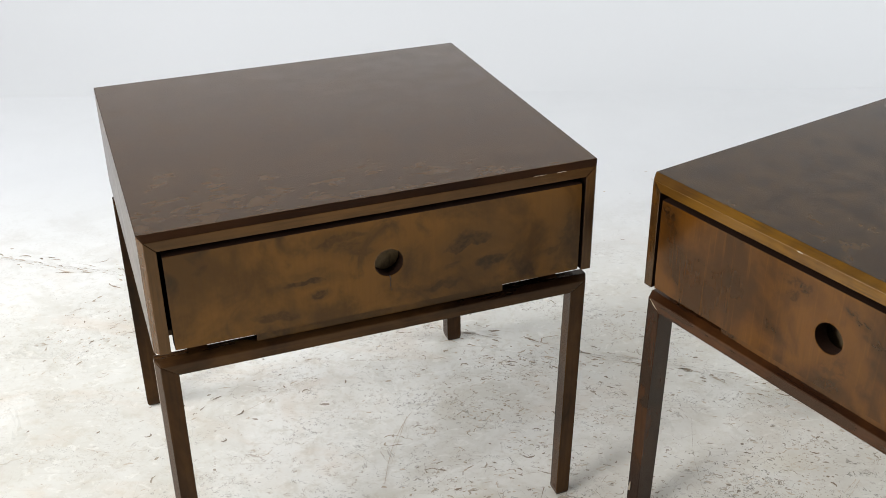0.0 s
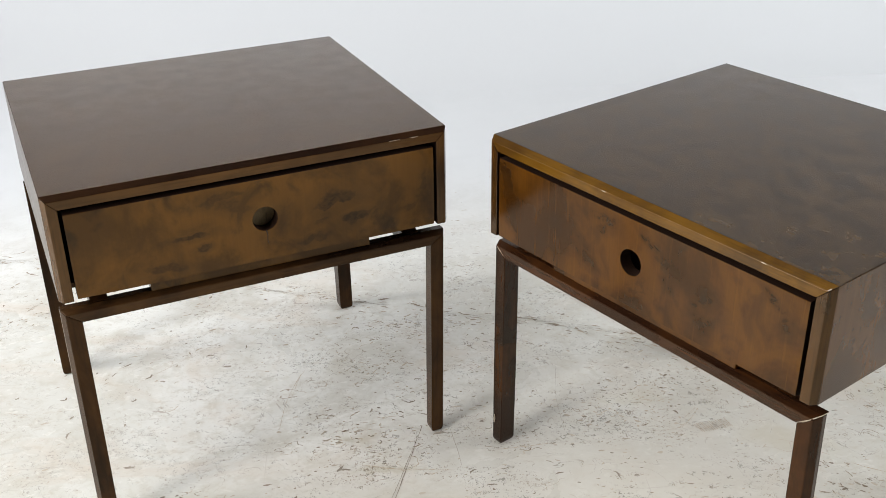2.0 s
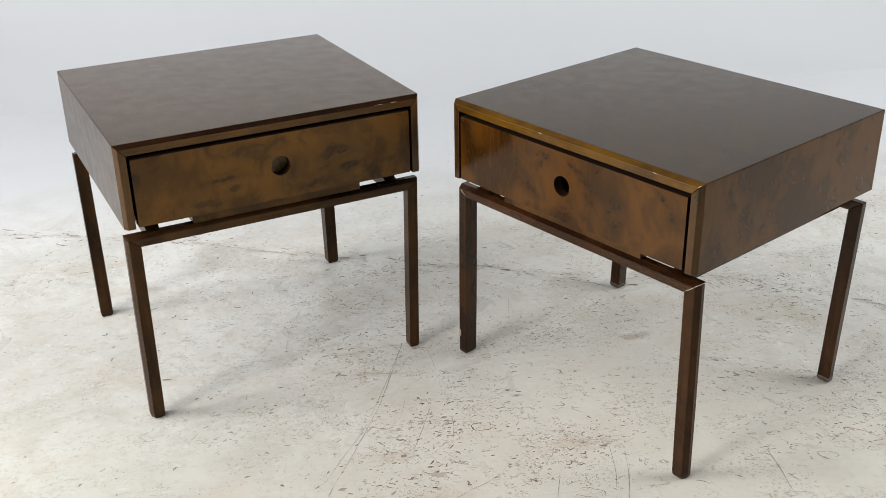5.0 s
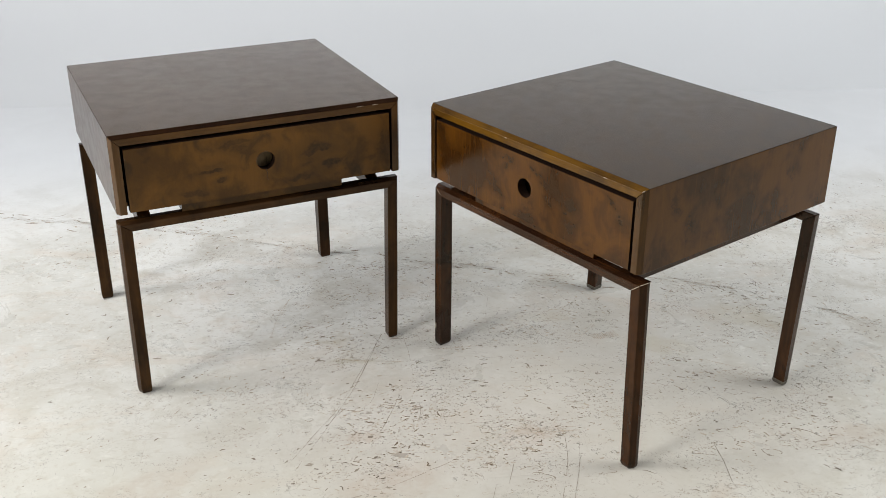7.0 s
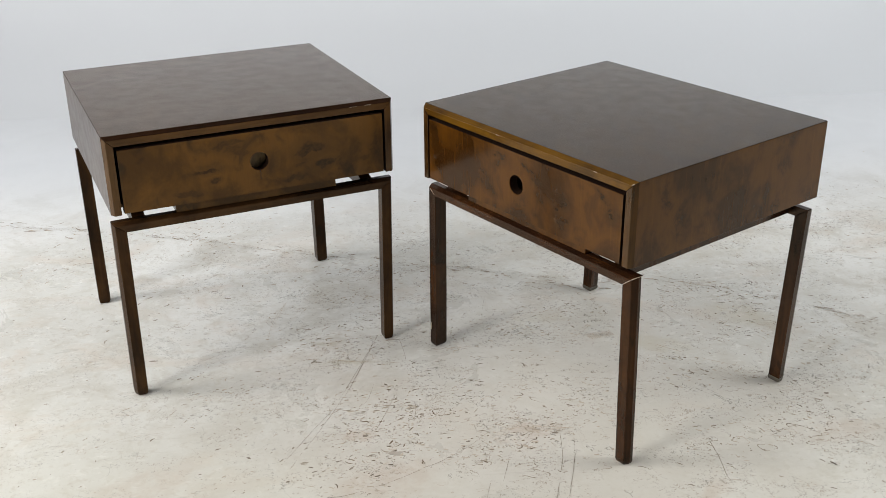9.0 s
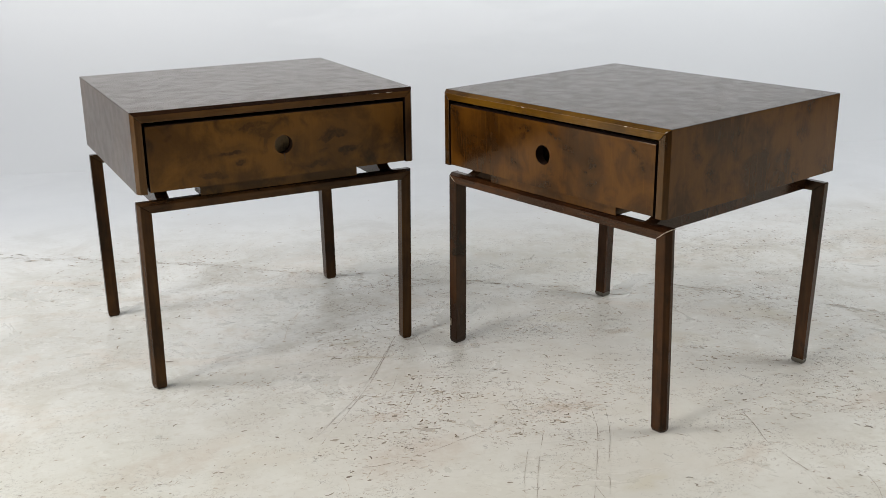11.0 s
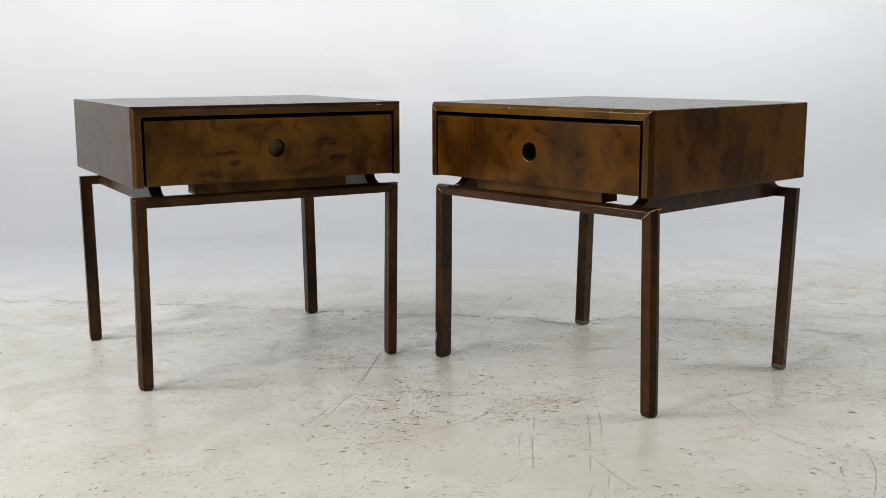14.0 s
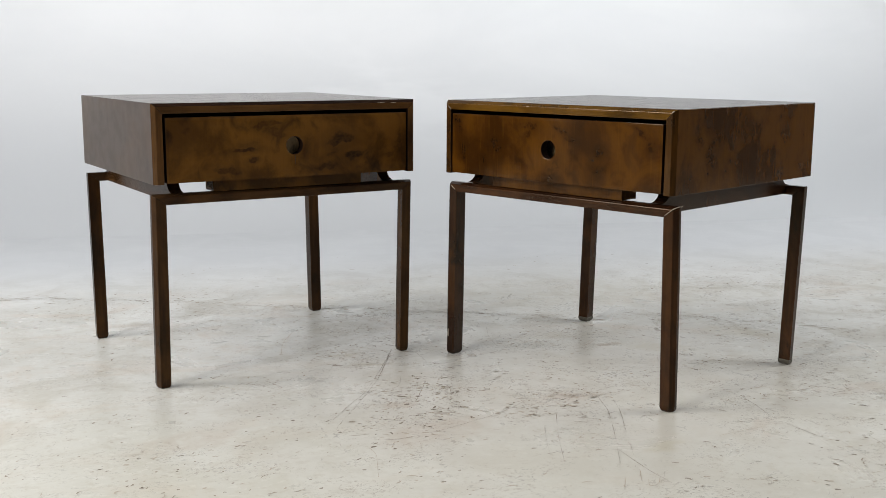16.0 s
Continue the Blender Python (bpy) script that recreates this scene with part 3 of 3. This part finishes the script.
        sec = half + [(-y, z) for y, z in half[::-1]]
        bm = loft([[(sx * x, y, z) for y, z in sec] for x in (0.236, 0.262)])
        part("side_runner", bm, mats["base"], root)
    return root


umber_stand = nightstand("dark umber stained birch nightstand with smoky figured drawer front", umber, pose(-0.1598, 1.5203, 0, 0, 0, 20.23), {}, 0.003, 0.0112, {(-1, -1): 0.003, (1, -1): 0.003})
amber_stand = nightstand("amber brown stained birch nightstand with knotty burl veneer", amber, pose(0.6865, 1.2184, 0, 0, 0, -56.93), {(-1, -1): (-0.020, 0.014), (1, 1): (-0.006, -0.010)}, -0.001, 0.032, {(1, -1): 0.006, (-1, -1): -0.005}, True)



def thread(points, radii):
    """A thin square-section line through points, thick and thin."""
    pts = [Vector(p) for p in points]
    rings = []
    for i, p in enumerate(pts):
        d = (pts[min(i + 1, len(pts) - 1)] - pts[max(i - 1, 0)]).normalized()
        u = d.cross(Vector((0.3, 0.2, 0.9))).normalized()
        v = d.cross(u)
        r = radii[i]
        rings.append([p + r * u, p + r * v, p - r * u, p - r * v])
    return loft(rings)


# wear on the furniture: rubbed mitres, a scuffed foot, a crack under the finger hole
BARE = plain("rubbed_bare_edge", (0.48, 0.40, 0.30), 0.5, 0.4, 160.0)
RUBBED = plain("rubbed_tan_edge", (0.26, 0.16, 0.065), 0.4, 0.5, 90.0)
CRACK = plain("dark_crack", (0.012, 0.009, 0.007), 0.7)
part("worn_edge", thread([(0.280, -0.2702, 0.3935), (0.289, -0.2706, 0.4000), (0.296, -0.2704, 0.4058), (0.301, -0.2660, 0.4098), (0.305, -0.2590, 0.4122), (0.306, -0.2470, 0.4126)],
                         [0.0003, 0.0010, 0.0007, 0.0010, 0.0006, 0.0004]), BARE, amber_stand, "pale rubbed edge of leg joint")
part("worn_edge", thread([(-0.281, -0.2702, 0.3945), (-0.290, -0.2705, 0.4012), (-0.297, -0.2700, 0.4068)], [0.0002, 0.0006, 0.0003]), BARE, amber_stand)
part("worn_edge", thread([(-0.304, -0.2826, 0.5905), (-0.10, -0.2828, 0.5915), (-0.02, -0.2829, 0.5917), (0.10, -0.2828, 0.5917), (0.298, -0.2828, 0.5915)], [0.0001, 0.00018, 0.0001, 0.00018, 0.0001]), RUBBED, amber_stand)
part("chip", thread([(-0.062, -0.2832, 0.5914), (-0.058, -0.2836, 0.5916), (-0.054, -0.2832, 0.5913)], [0.0003, 0.0009, 0.0003]), BARE, amber_stand)
part("chip", thread([(0.205, -0.2830, 0.5914), (0.209, -0.2834, 0.5916), (0.213, -0.2830, 0.5913)], [0.0003, 0.0007, 0.0003]), BARE, amber_stand)
part("chip", thread([(0.2965, -0.2822, 0.5917), (0.2990, -0.2805, 0.5935), (0.3005, -0.2785, 0.5950)], [0.0003, 0.0009, 0.0003]), BARE, amber_stand)
part("scuff", thread([(-0.3135, -0.2578, 0.044), (-0.3125, -0.2584, 0.052), (-0.3120, -0.2590, 0.062)], [0.0016, 0.0022, 0.0003]), BARE, amber_stand, "pale chip in the stain above the foot")
part("crack", thread([(0.003, -0.2827, 0.4850), (0.0045, -0.2828, 0.4780), (0.0035, -0.2828, 0.4700), (0.0050, -0.2827, 0.4620)], [0.0009, 0.0007, 0.0004, 0.0002]), CRACK, umber_stand)

for x0, x1, r in ((0.206, 0.224, 0.0003), (0.240, 0.254, 0.0005)):
    part("worn_edge", thread([(x0, -0.2827, 0.5915), ((x0 + x1) / 2, -0.2830, 0.5917), (x1, -0.2827, 0.5915)], [0.0002, r, 0.0002]), BARE, umber_stand)

# ---- wear in the floor paint ----
SCRATCHES = [
    ([(0.173, 1.4), (0.134, 1.262), (0.102, 1.158), (0.066, 1.064), (0.034, 0.986), (0.005, 0.922), (-0.018, 0.861)], 0.0021, 0),
    ([(0.162, 1.364), (0.109, 1.199), (0.068, 1.083), (0.027, 1.005), (-0.005, 0.941), (-0.023, 0.907)], 0.0014, 0),
    ([(-0.042, 1.614), (-0.061, 1.574), (-0.08, 1.496), (-0.089, 1.407)], 0.0013, 1),
    ([(0.023, 1.299), (0.061, 1.297), (0.117, 1.281), (0.225, 1.267)], 0.0022, 1),
    ([(0.204, 1.13), (0.179, 1.054), (0.156, 0.992)], 0.0018, 0),
    ([(0.11, 0.991), (0.126, 0.999), (0.138, 0.986), (0.153, 0.989)], 0.0036, 1),
    ([(0.159, 1.18), (0.142, 1.11), (0.125, 1.093)], 0.0018, 0),
]
SCRATCHES += [
    ([(0.061, 0.783), (0.092, 0.784), (0.13, 0.797), (0.181, 0.819), (0.247, 0.855)], 0.0019, 0),
    ([(0.067, 0.741), (0.078, 0.768), (0.091, 0.773), (0.082, 0.741), (0.067, 0.731)], 0.0026, 1),
    ([(0.028, 0.748), (0.034, 0.705), (0.023, 0.604)], 0.0012, 1),
    ([(0.239, 1.025), (0.246, 1.082), (0.235, 1.108)], 0.0016, 0),
    ([(0.221, 1.405), (0.232, 1.316), (0.236, 1.256)], 0.0013, 0),
    ([(0.247, 0.858), (0.287, 0.879), (0.345, 0.924), (0.394, 0.975)], 0.0017, 0),
    ([(0.366, 0.946), (0.396, 0.906)], 0.0016, 0),
]
SCRATCHES += [
    ([(0.534, 0.951), (0.523, 0.865), (0.492, 0.748), (0.443, 0.588)], 0.0015, 0),
    ([(0.559, 0.932), (0.547, 0.861), (0.514, 0.744)], 0.0017, 0),
    ([(0.495, 0.686), (0.494, 0.668), (0.469, 0.584), (0.456, 0.558)], 0.0017, 0),
    ([(0.416, 0.865), (0.383, 0.75), (0.35, 0.611)], 0.0016, 0),
    ([(0.373, 0.802), (0.348, 0.708), (0.333, 0.622)], 0.0010, 0),
    ([(0.465, 0.657), (0.48, 0.554), (0.497, 0.486)], 0.0016, 0),
    ([(0.411, 0.488), (0.439, 0.541), (0.465, 0.557), (0.445, 0.492)], 0.0026, 1),
]
SCRATCHES += [
    ([(0.471, 0.529), (0.488, 0.533), (0.476, 0.496), (0.456, 0.486), (0.466, 0.517)], 0.0022, 1),
    ([(0.83, 0.9), (0.831, 0.841), (0.828, 0.767), (0.841, 0.708), (0.858, 0.649)], 0.0020, 0),
    ([(0.684, 0.69), (0.752, 0.711), (0.823, 0.733)], 0.0014, 1),
    ([(0.952, 0.635), (0.948, 0.574), (0.914, 0.493), (0.862, 0.41)], 0.0014, 0),
    ([(0.951, 0.633), (1.009, 0.658), (1.055, 0.693)], 0.0020, 0),
    ([(0.416, 0.961), (0.458, 0.974), (0.509, 0.973), (0.574, 0.974)], 0.0070, 1),
    ([(0.316, 0.905), (0.366, 0.96), (0.422, 1.06)], 0.0012, 0),
]
SCRATCHES += [
    ([(-0.243, 1.982), (-0.136, 1.935), (0.008, 1.879), (0.133, 1.840)], 0.0060, 0),
    ([(-1.25, 2.26), (-0.80, 2.15), (-0.45, 2.06), (-0.243, 1.982)], 0.0040, 0),
    ([(0.224, 1.797), (0.421, 1.747), (0.611, 1.684), (0.718, 1.613)], 0.0050, 0),
    ([(0.936, 1.638), (1.094, 1.560), (1.237, 1.462), (1.391, 1.348)], 0.0035, 0),
    ([(0.608, 1.348), (0.646, 1.356), (0.693, 1.411)], 0.0030, 1),
    ([(0.827, 1.292), (0.925, 1.213), (1.003, 1.170)], 0.0026, 1),
    ([(0.287, 1.317), (0.335, 1.319), (0.401, 1.327)], 0.0016, 1),
]
SCRATCHES += [
    ([(0.452, 1.577), (0.433, 1.467), (0.431, 1.356)], 0.0010, 0),
    ([(-0.055, 1.594), (-0.064, 1.550), (-0.080, 1.460), (-0.092, 1.406)], 0.0012, 1),
    ([(0.010, 1.393), (0.030, 1.399), (0.044, 1.369), (0.020, 1.370), (0.013, 1.385)], 0.0022, 1),
    ([(-0.389, 1.576), (-0.315, 1.645), (-0.237, 1.718), (-0.173, 1.751)], 0.0010, 1),
    ([(-0.434, 0.974), (-0.353, 1.016), (-0.275, 1.030)], 0.0012, 1),
    ([(-0.679, 1.556), (-0.586, 1.506), (-0.479, 1.511)], 0.0012, 1),
]


def scratch(points, width, brown, rnd):
    """A broken ribbon along a smooth line: thick and thin by turns, lying in the paint."""
    pts = [Vector((*p, 0)) for p in points]
    line = []
    for i in range(len(pts) - 1):
        p0, p1, p2, p3 = pts[max(i - 1, 0)], pts[i], pts[i + 1], pts[min(i + 2, len(pts) - 1)]
        steps = max(4, int((p2 - p1).length / 0.004))
        for k in range(steps):
            t = k / steps
            line.append(0.5 * (2 * p1 + (p2 - p0) * t + (2 * p0 - 5 * p1 + 4 * p2 - p3) * t * t + (3 * p1 - p0 - 3 * p2 + p3) * t ** 3))
    bm = bmesh.new()
    strands = 1 if width < 0.003 else 5
    for k in range(strands):
        seed, last = rnd.uniform(0, 99), None
        thin = 0.55 * width if strands == 1 else 0.15 * width
        lean = 0.0 if strands == 1 else rnd.uniform(-1.6, 1.6) * width
        cut = 0.15 if strands == 1 else 0.6
        for i in range(len(line) - 1):
            d = (line[i + 1] - line[i]).normalized()
            side = Vector((-d.y, d.x, 0))
            v = noise.noise(Vector((i * 0.07, seed, 0))) + 0.6 * noise.noise(Vector((i * 0.4, seed, 3)))
            w = thin * max(0.0, 0.9 - cut + 1.2 * v)
            if w < thin * 0.15:
                last = None
                continue
            off = side * (lean + (width * 0.5 + abs(lean) * 0.5) * noise.noise(Vector((i * 0.12, seed, 7))))
            c = line[i] + off + Vector((0, 0, 0.0005))
            now = (bm.verts.new(c - side * w / 2), bm.verts.new(c + side * w / 2))
            if last:
                bm.faces.new((last[0], now[0], now[1], last[1]))
            last = now
    part("scratch", bm, SCRATCH_BROWN if brown else SCRATCH_DARK, floor)


def drift(x, rnd):
    """The way a flake lies: fanned out round the middle of the floor."""
    return radians(rnd.gauss(max(-60, min(50, 12 - 58 * (x - 0.1))), 24))


def chip_field(name, count, x0, x1, y0, y1, lo, hi, rnd, z):
    """Many small flakes off the paint, thicker in some patches, mostly drawn out along one sweep."""
    verts, faces = [], []
    while len(faces) < count:
        x, y = rnd.uniform(x0, x1), rnd.uniform(y0, y1)
        dens = noise.noise(Vector((x * 1.7, y * 1.7, 2))) + 0.6 * noise.noise(Vector((x * 5, y * 5, 9))) + 0.25
        dens = 1.3 * max(0.0, dens) ** 2.4 * min(1.0, max(0.3, (y - 0.2) / 0.9)) * min(1.0, max(0.35, (x + 0.9) / 1.1))
        if rnd.random() > max(0.012, dens) * min(1.0, max(0.0, (2.7 - y) / 1.0)):
            continue
        length = lo + (hi - lo) * rnd.random() ** 3.2
        wide = max(0.0010, length * rnd.uniform(0.18, 0.55))
        a = drift(x, rnd)
        k = rnd.randint(5, 8)
        base = len(verts)
        for i in range(k):
            t = 2 * math.pi * i / k
            r = rnd.uniform(0.55, 1.15)
            u, v = r * length / 2 * math.cos(t), r * wide / 2 * math.sin(t)
            verts.append((x + u * math.cos(a) - v * math.sin(a), y + u * math.sin(a) + v * math.cos(a), z))
        faces.append(list(range(base, base + k)))
    me = bpy.data.meshes.new(name)
    me.from_pydata(verts, [], faces)
    me.materials.append(CHIP_MAT)
    ob = new(name, me)
    ob.parent = floor
    return tagged(ob, "small grey-brown flakes chipped out of floor paint", kind="stuff")


def curl_field(name, count, x0, x1, y0, y1, rnd, z):
    """Thin hooked rims of half-lifted paint: short bent strokes, thick in the middle."""
    verts, faces = [], []
    made = 0
    while made < count:
        x, y = rnd.uniform(x0, x1), rnd.uniform(y0, y1)
        dens = noise.noise(Vector((x * 2.1, y * 2.1, 5))) + 0.6 * noise.noise(Vector((x * 6, y * 6, 4))) + 0.15
        dens *= min(1.0, max(0.35, (x + 0.9) / 1.1))
        if rnd.random() > max(0.012, dens) * min(1.0, max(0.0, (2.6 - y) / 1.0)):
            continue
        made += 1
        size = rnd.uniform(0.005, 0.010) + 0.022 * rnd.random() ** 4
        turn, a, wide = rnd.gauss(0, 1.8), drift(x, rnd), rnd.uniform(0.0007, 0.0017)
        k, base = 7, len(verts)
        px, py = x, y
        for i in range(k):
            u = i / (k - 1)
            h = a + turn * (u - 0.5) + 0.35 * rnd.uniform(-1, 1)
            px, py = px + size / k * math.cos(h), py + size / k * math.sin(h)
            w = wide * (0.25 + math.sin(math.pi * min(0.97, max(0.03, u)))) * rnd.uniform(0.6, 1.2)
            verts.append((px - w * math.sin(h), py + w * math.cos(h), z))
            verts.append((px + w * math.sin(h), py - w * math.cos(h), z))
        faces += [[base + 2 * i, base + 2 * i + 1, base + 2 * i + 3, base + 2 * i + 2] for i in range(k - 1)]
    me = bpy.data.meshes.new(name)
    me.from_pydata(verts, [], faces)
    me.materials.append(CHIP_MAT)
    ob = new(name, me)
    ob.parent = floor
    return tagged(ob, "thin brown curls of lifting floor paint", kind="stuff")


# centres of the worst worn patches, and the sweep along which the paint is torn
PATCHES = [(0.02, 1.38), (0.08, 1.38), (0.11, 1.60), (0.18, 1.13), (0.17, 1.08), (0.24, 1.05), (0.13, 0.98), (0.23, 0.95), (-0.14, 1.17), (0.45, 0.96), (0.53, 0.97),
           (0.59, 1.41), (0.86, 0.89), (0.86, 1.18), (1.07, 1.40), (1.00, 1.55), (0.63, 1.10), (1.00, 0.94), (-0.57, 1.94), (-0.68, 1.85), (0.38, 0.92), (0.14, 1.74)]
SWEEP = [(-1.25, 2.26), (-0.80, 2.15), (-0.45, 2.06), (-0.243, 1.982), (0.008, 1.879), (0.224, 1.797), (0.421, 1.747), (0.718, 1.613), (0.936, 1.638), (1.237, 1.462), (1.391, 1.348)]


def worn_patches(name, rnd, z):
    """Torn paint: bent strokes and splinters crowded in patches and along one long sweep."""
    spots = []
    for cx, cy in PATCHES:
        for i in range(36):
            spots.append((rnd.gauss(cx, 0.055), rnd.gauss(cy, 0.045), drift(cx, rnd), 0.005 + 0.018 * rnd.random() ** 3))
    for (ax, ay), (bx, by) in zip(SWEEP, SWEEP[1:]):
        for i in range(int(130 * math.hypot(bx - ax, by - ay))):
            t, j = rnd.random(), rnd.gauss(0, 0.018)
            spots.append((ax + (bx - ax) * t + 0.3 * j, ay + (by - ay) * t + j, math.atan2(by - ay, bx - ax) + rnd.gauss(0, 0.22), 0.010 + 0.040 * rnd.random() ** 3))
    verts, faces = [], []
    for x, y, a, size in spots:
        turn, wide, k, base = rnd.gauss(0, 0.9), rnd.uniform(0.0008, 0.0021), 7, len(verts)
        for i in range(k):
            u = i / (k - 1)
            h = a + turn * (u - 0.5) + rnd.uniform(-0.3, 0.3)
            x, y = x + size / k * math.cos(h), y + size / k * math.sin(h)
            w = wide * (0.2 + math.sin(math.pi * min(0.97, max(0.03, u)))) * rnd.uniform(0.5, 1.2)
            verts += [(x - w * math.sin(h), y + w * math.cos(h), z), (x + w * math.sin(h), y - w * math.cos(h), z)]
        faces += [[base + 2 * i, base + 2 * i + 1, base + 2 * i + 3, base + 2 * i + 2] for i in range(k - 1)]
    me = bpy.data.meshes.new(name)
    me.from_pydata(verts, [], faces)
    me.materials.append(RIM_MAT)
    ob = new(name, me)
    ob.parent = floor
    return tagged(ob, "brown torn splinters of floor paint", kind="stuff")


def peel_loops(name, count, rnd, z):
    """Ragged rims round places where the paint came off in a sheet: open loops, thick and thin, often broken."""
    verts, faces = [], []
    for _ in range(count):
        if rnd.random() < 0.6:
            cx, cy = rnd.choice(PATCHES)
            x, y = rnd.gauss(cx, 0.09), rnd.gauss(cy, 0.08)
        else:
            x, y = rnd.uniform(-1.0, 1.7), rnd.uniform(0.1, 2.0)
        size, flat, a = 0.006 + 0.022 * rnd.random() ** 2.2, rnd.uniform(0.3, 0.7), drift(x, rnd) * 0.5
        seed, start, arc, k = rnd.uniform(0, 99), rnd.uniform(0, 6.28), rnd.uniform(2.5, 6.2), 22
        last = None
        for i in range(k):
            t = start + arc * i / (k - 1)
            r = size * (1 + 0.75 * noise.noise(Vector((1.3 * math.cos(t), 1.3 * math.sin(t), seed))))
            w = 0.0014 * max(0.0, 0.55 + 1.3 * noise.noise(Vector((i * 0.31, seed, 1))))
            if w < 0.00018:
                last = None
                continue
            base = len(verts)
            for rr in (r - w, r + w):
                u, v = rr * math.cos(t), rr * flat * math.sin(t)
                verts.append((x + u * math.cos(a) - v * math.sin(a), y + u * math.sin(a) + v * math.cos(a), z))
            if last is not None:
                faces.append([last, last + 1, base + 1, base])
            last = base
    me = bpy.data.meshes.new(name)
    me.from_pydata(verts, [], faces)
    me.materials.append(RIM_MAT)
    ob = new(name, me)
    ob.parent = floor
    return tagged(ob, "ragged brown rims of peeled floor paint", kind="stuff")


LADDER = ((0.674, 1.345), (0.733, 1.357))


def big_chip(x, y, length, wide, deg, rnd):
    bm = bmesh.new()
    a, k = radians(deg), 9
    ring = []
    for i in range(k):
        t = 2 * math.pi * i / k
        r = rnd.uniform(0.6, 1.15)
        u, v = r * length / 2 * math.cos(t), r * wide / 2 * math.sin(t)
        ring.append(bm.verts.new((x + u * math.cos(a) - v * math.sin(a), y + u * math.sin(a) + v * math.cos(a), 0.0007)))
    bm.faces.new(ring)
    part("paint_chip", bm, SCRATCH_DARK, floor)


rng = random.Random(5)
for points, width, brown in SCRATCHES:
    scratch(points, width, brown, rng)
for x, y, length, wide, deg in [(-0.206, 1.632, 0.020, 0.007, 0), (-0.375, 1.453, 0.006, 0.006, 0), (-0.326, 1.590, 0.013, 0.005, -10), (0.024, 1.290, 0.020, 0.006, 55), (0.034, 1.286, 0.026, 0.004, -12),
                                (0.532, 1.225, 0.010, 0.007, 0), (0.136, 0.979, 0.014, 0.010, 20), (-0.345, 1.327, 0.022, 0.006, 5), (0.229, 1.096, 0.012, 0.006, 0),
                                (1.136, 1.047, 0.012, 0.008, 0), (0.205, 1.374, 0.022, 0.004, 10)]:
    big_chip(x, y, length, wide, deg, rng)
chip_field("paint_chips", 5200, -1.9, 2.5, -0.2, 3.0, 0.0022, 0.016, rng, 0.0004)
curl_field("paint_curls", 2000, -1.7, 2.3, -0.1, 2.9, rng, 0.0005)
worn_patches("worn_patches", rng, 0.0006)
peel_loops("peel_rims", 320, rng, 0.00065)
# a ladder of short strokes left by a tyre
bm = bmesh.new()
for i in range(15):
    x, y = LADDER[0][0] + (LADDER[1][0] - LADDER[0][0]) * i / 14, LADDER[0][1] + (LADDER[1][1] - LADDER[0][1]) * i / 14
    dx, dy = rng.uniform(-0.006, -0.004), rng.uniform(0.009, 0.014)
    vs = [bm.verts.new(p) for p in ((x - dx, y - dy, 0.0006), (x - dx + 0.0013, y - dy, 0.0006), (x + dx + 0.0013, y + dy, 0.0006), (x + dx, y + dy, 0.0006))]
    bm.faces.new(vs)
part("tyre_mark", bm, SCRATCH_BROWN, floor)
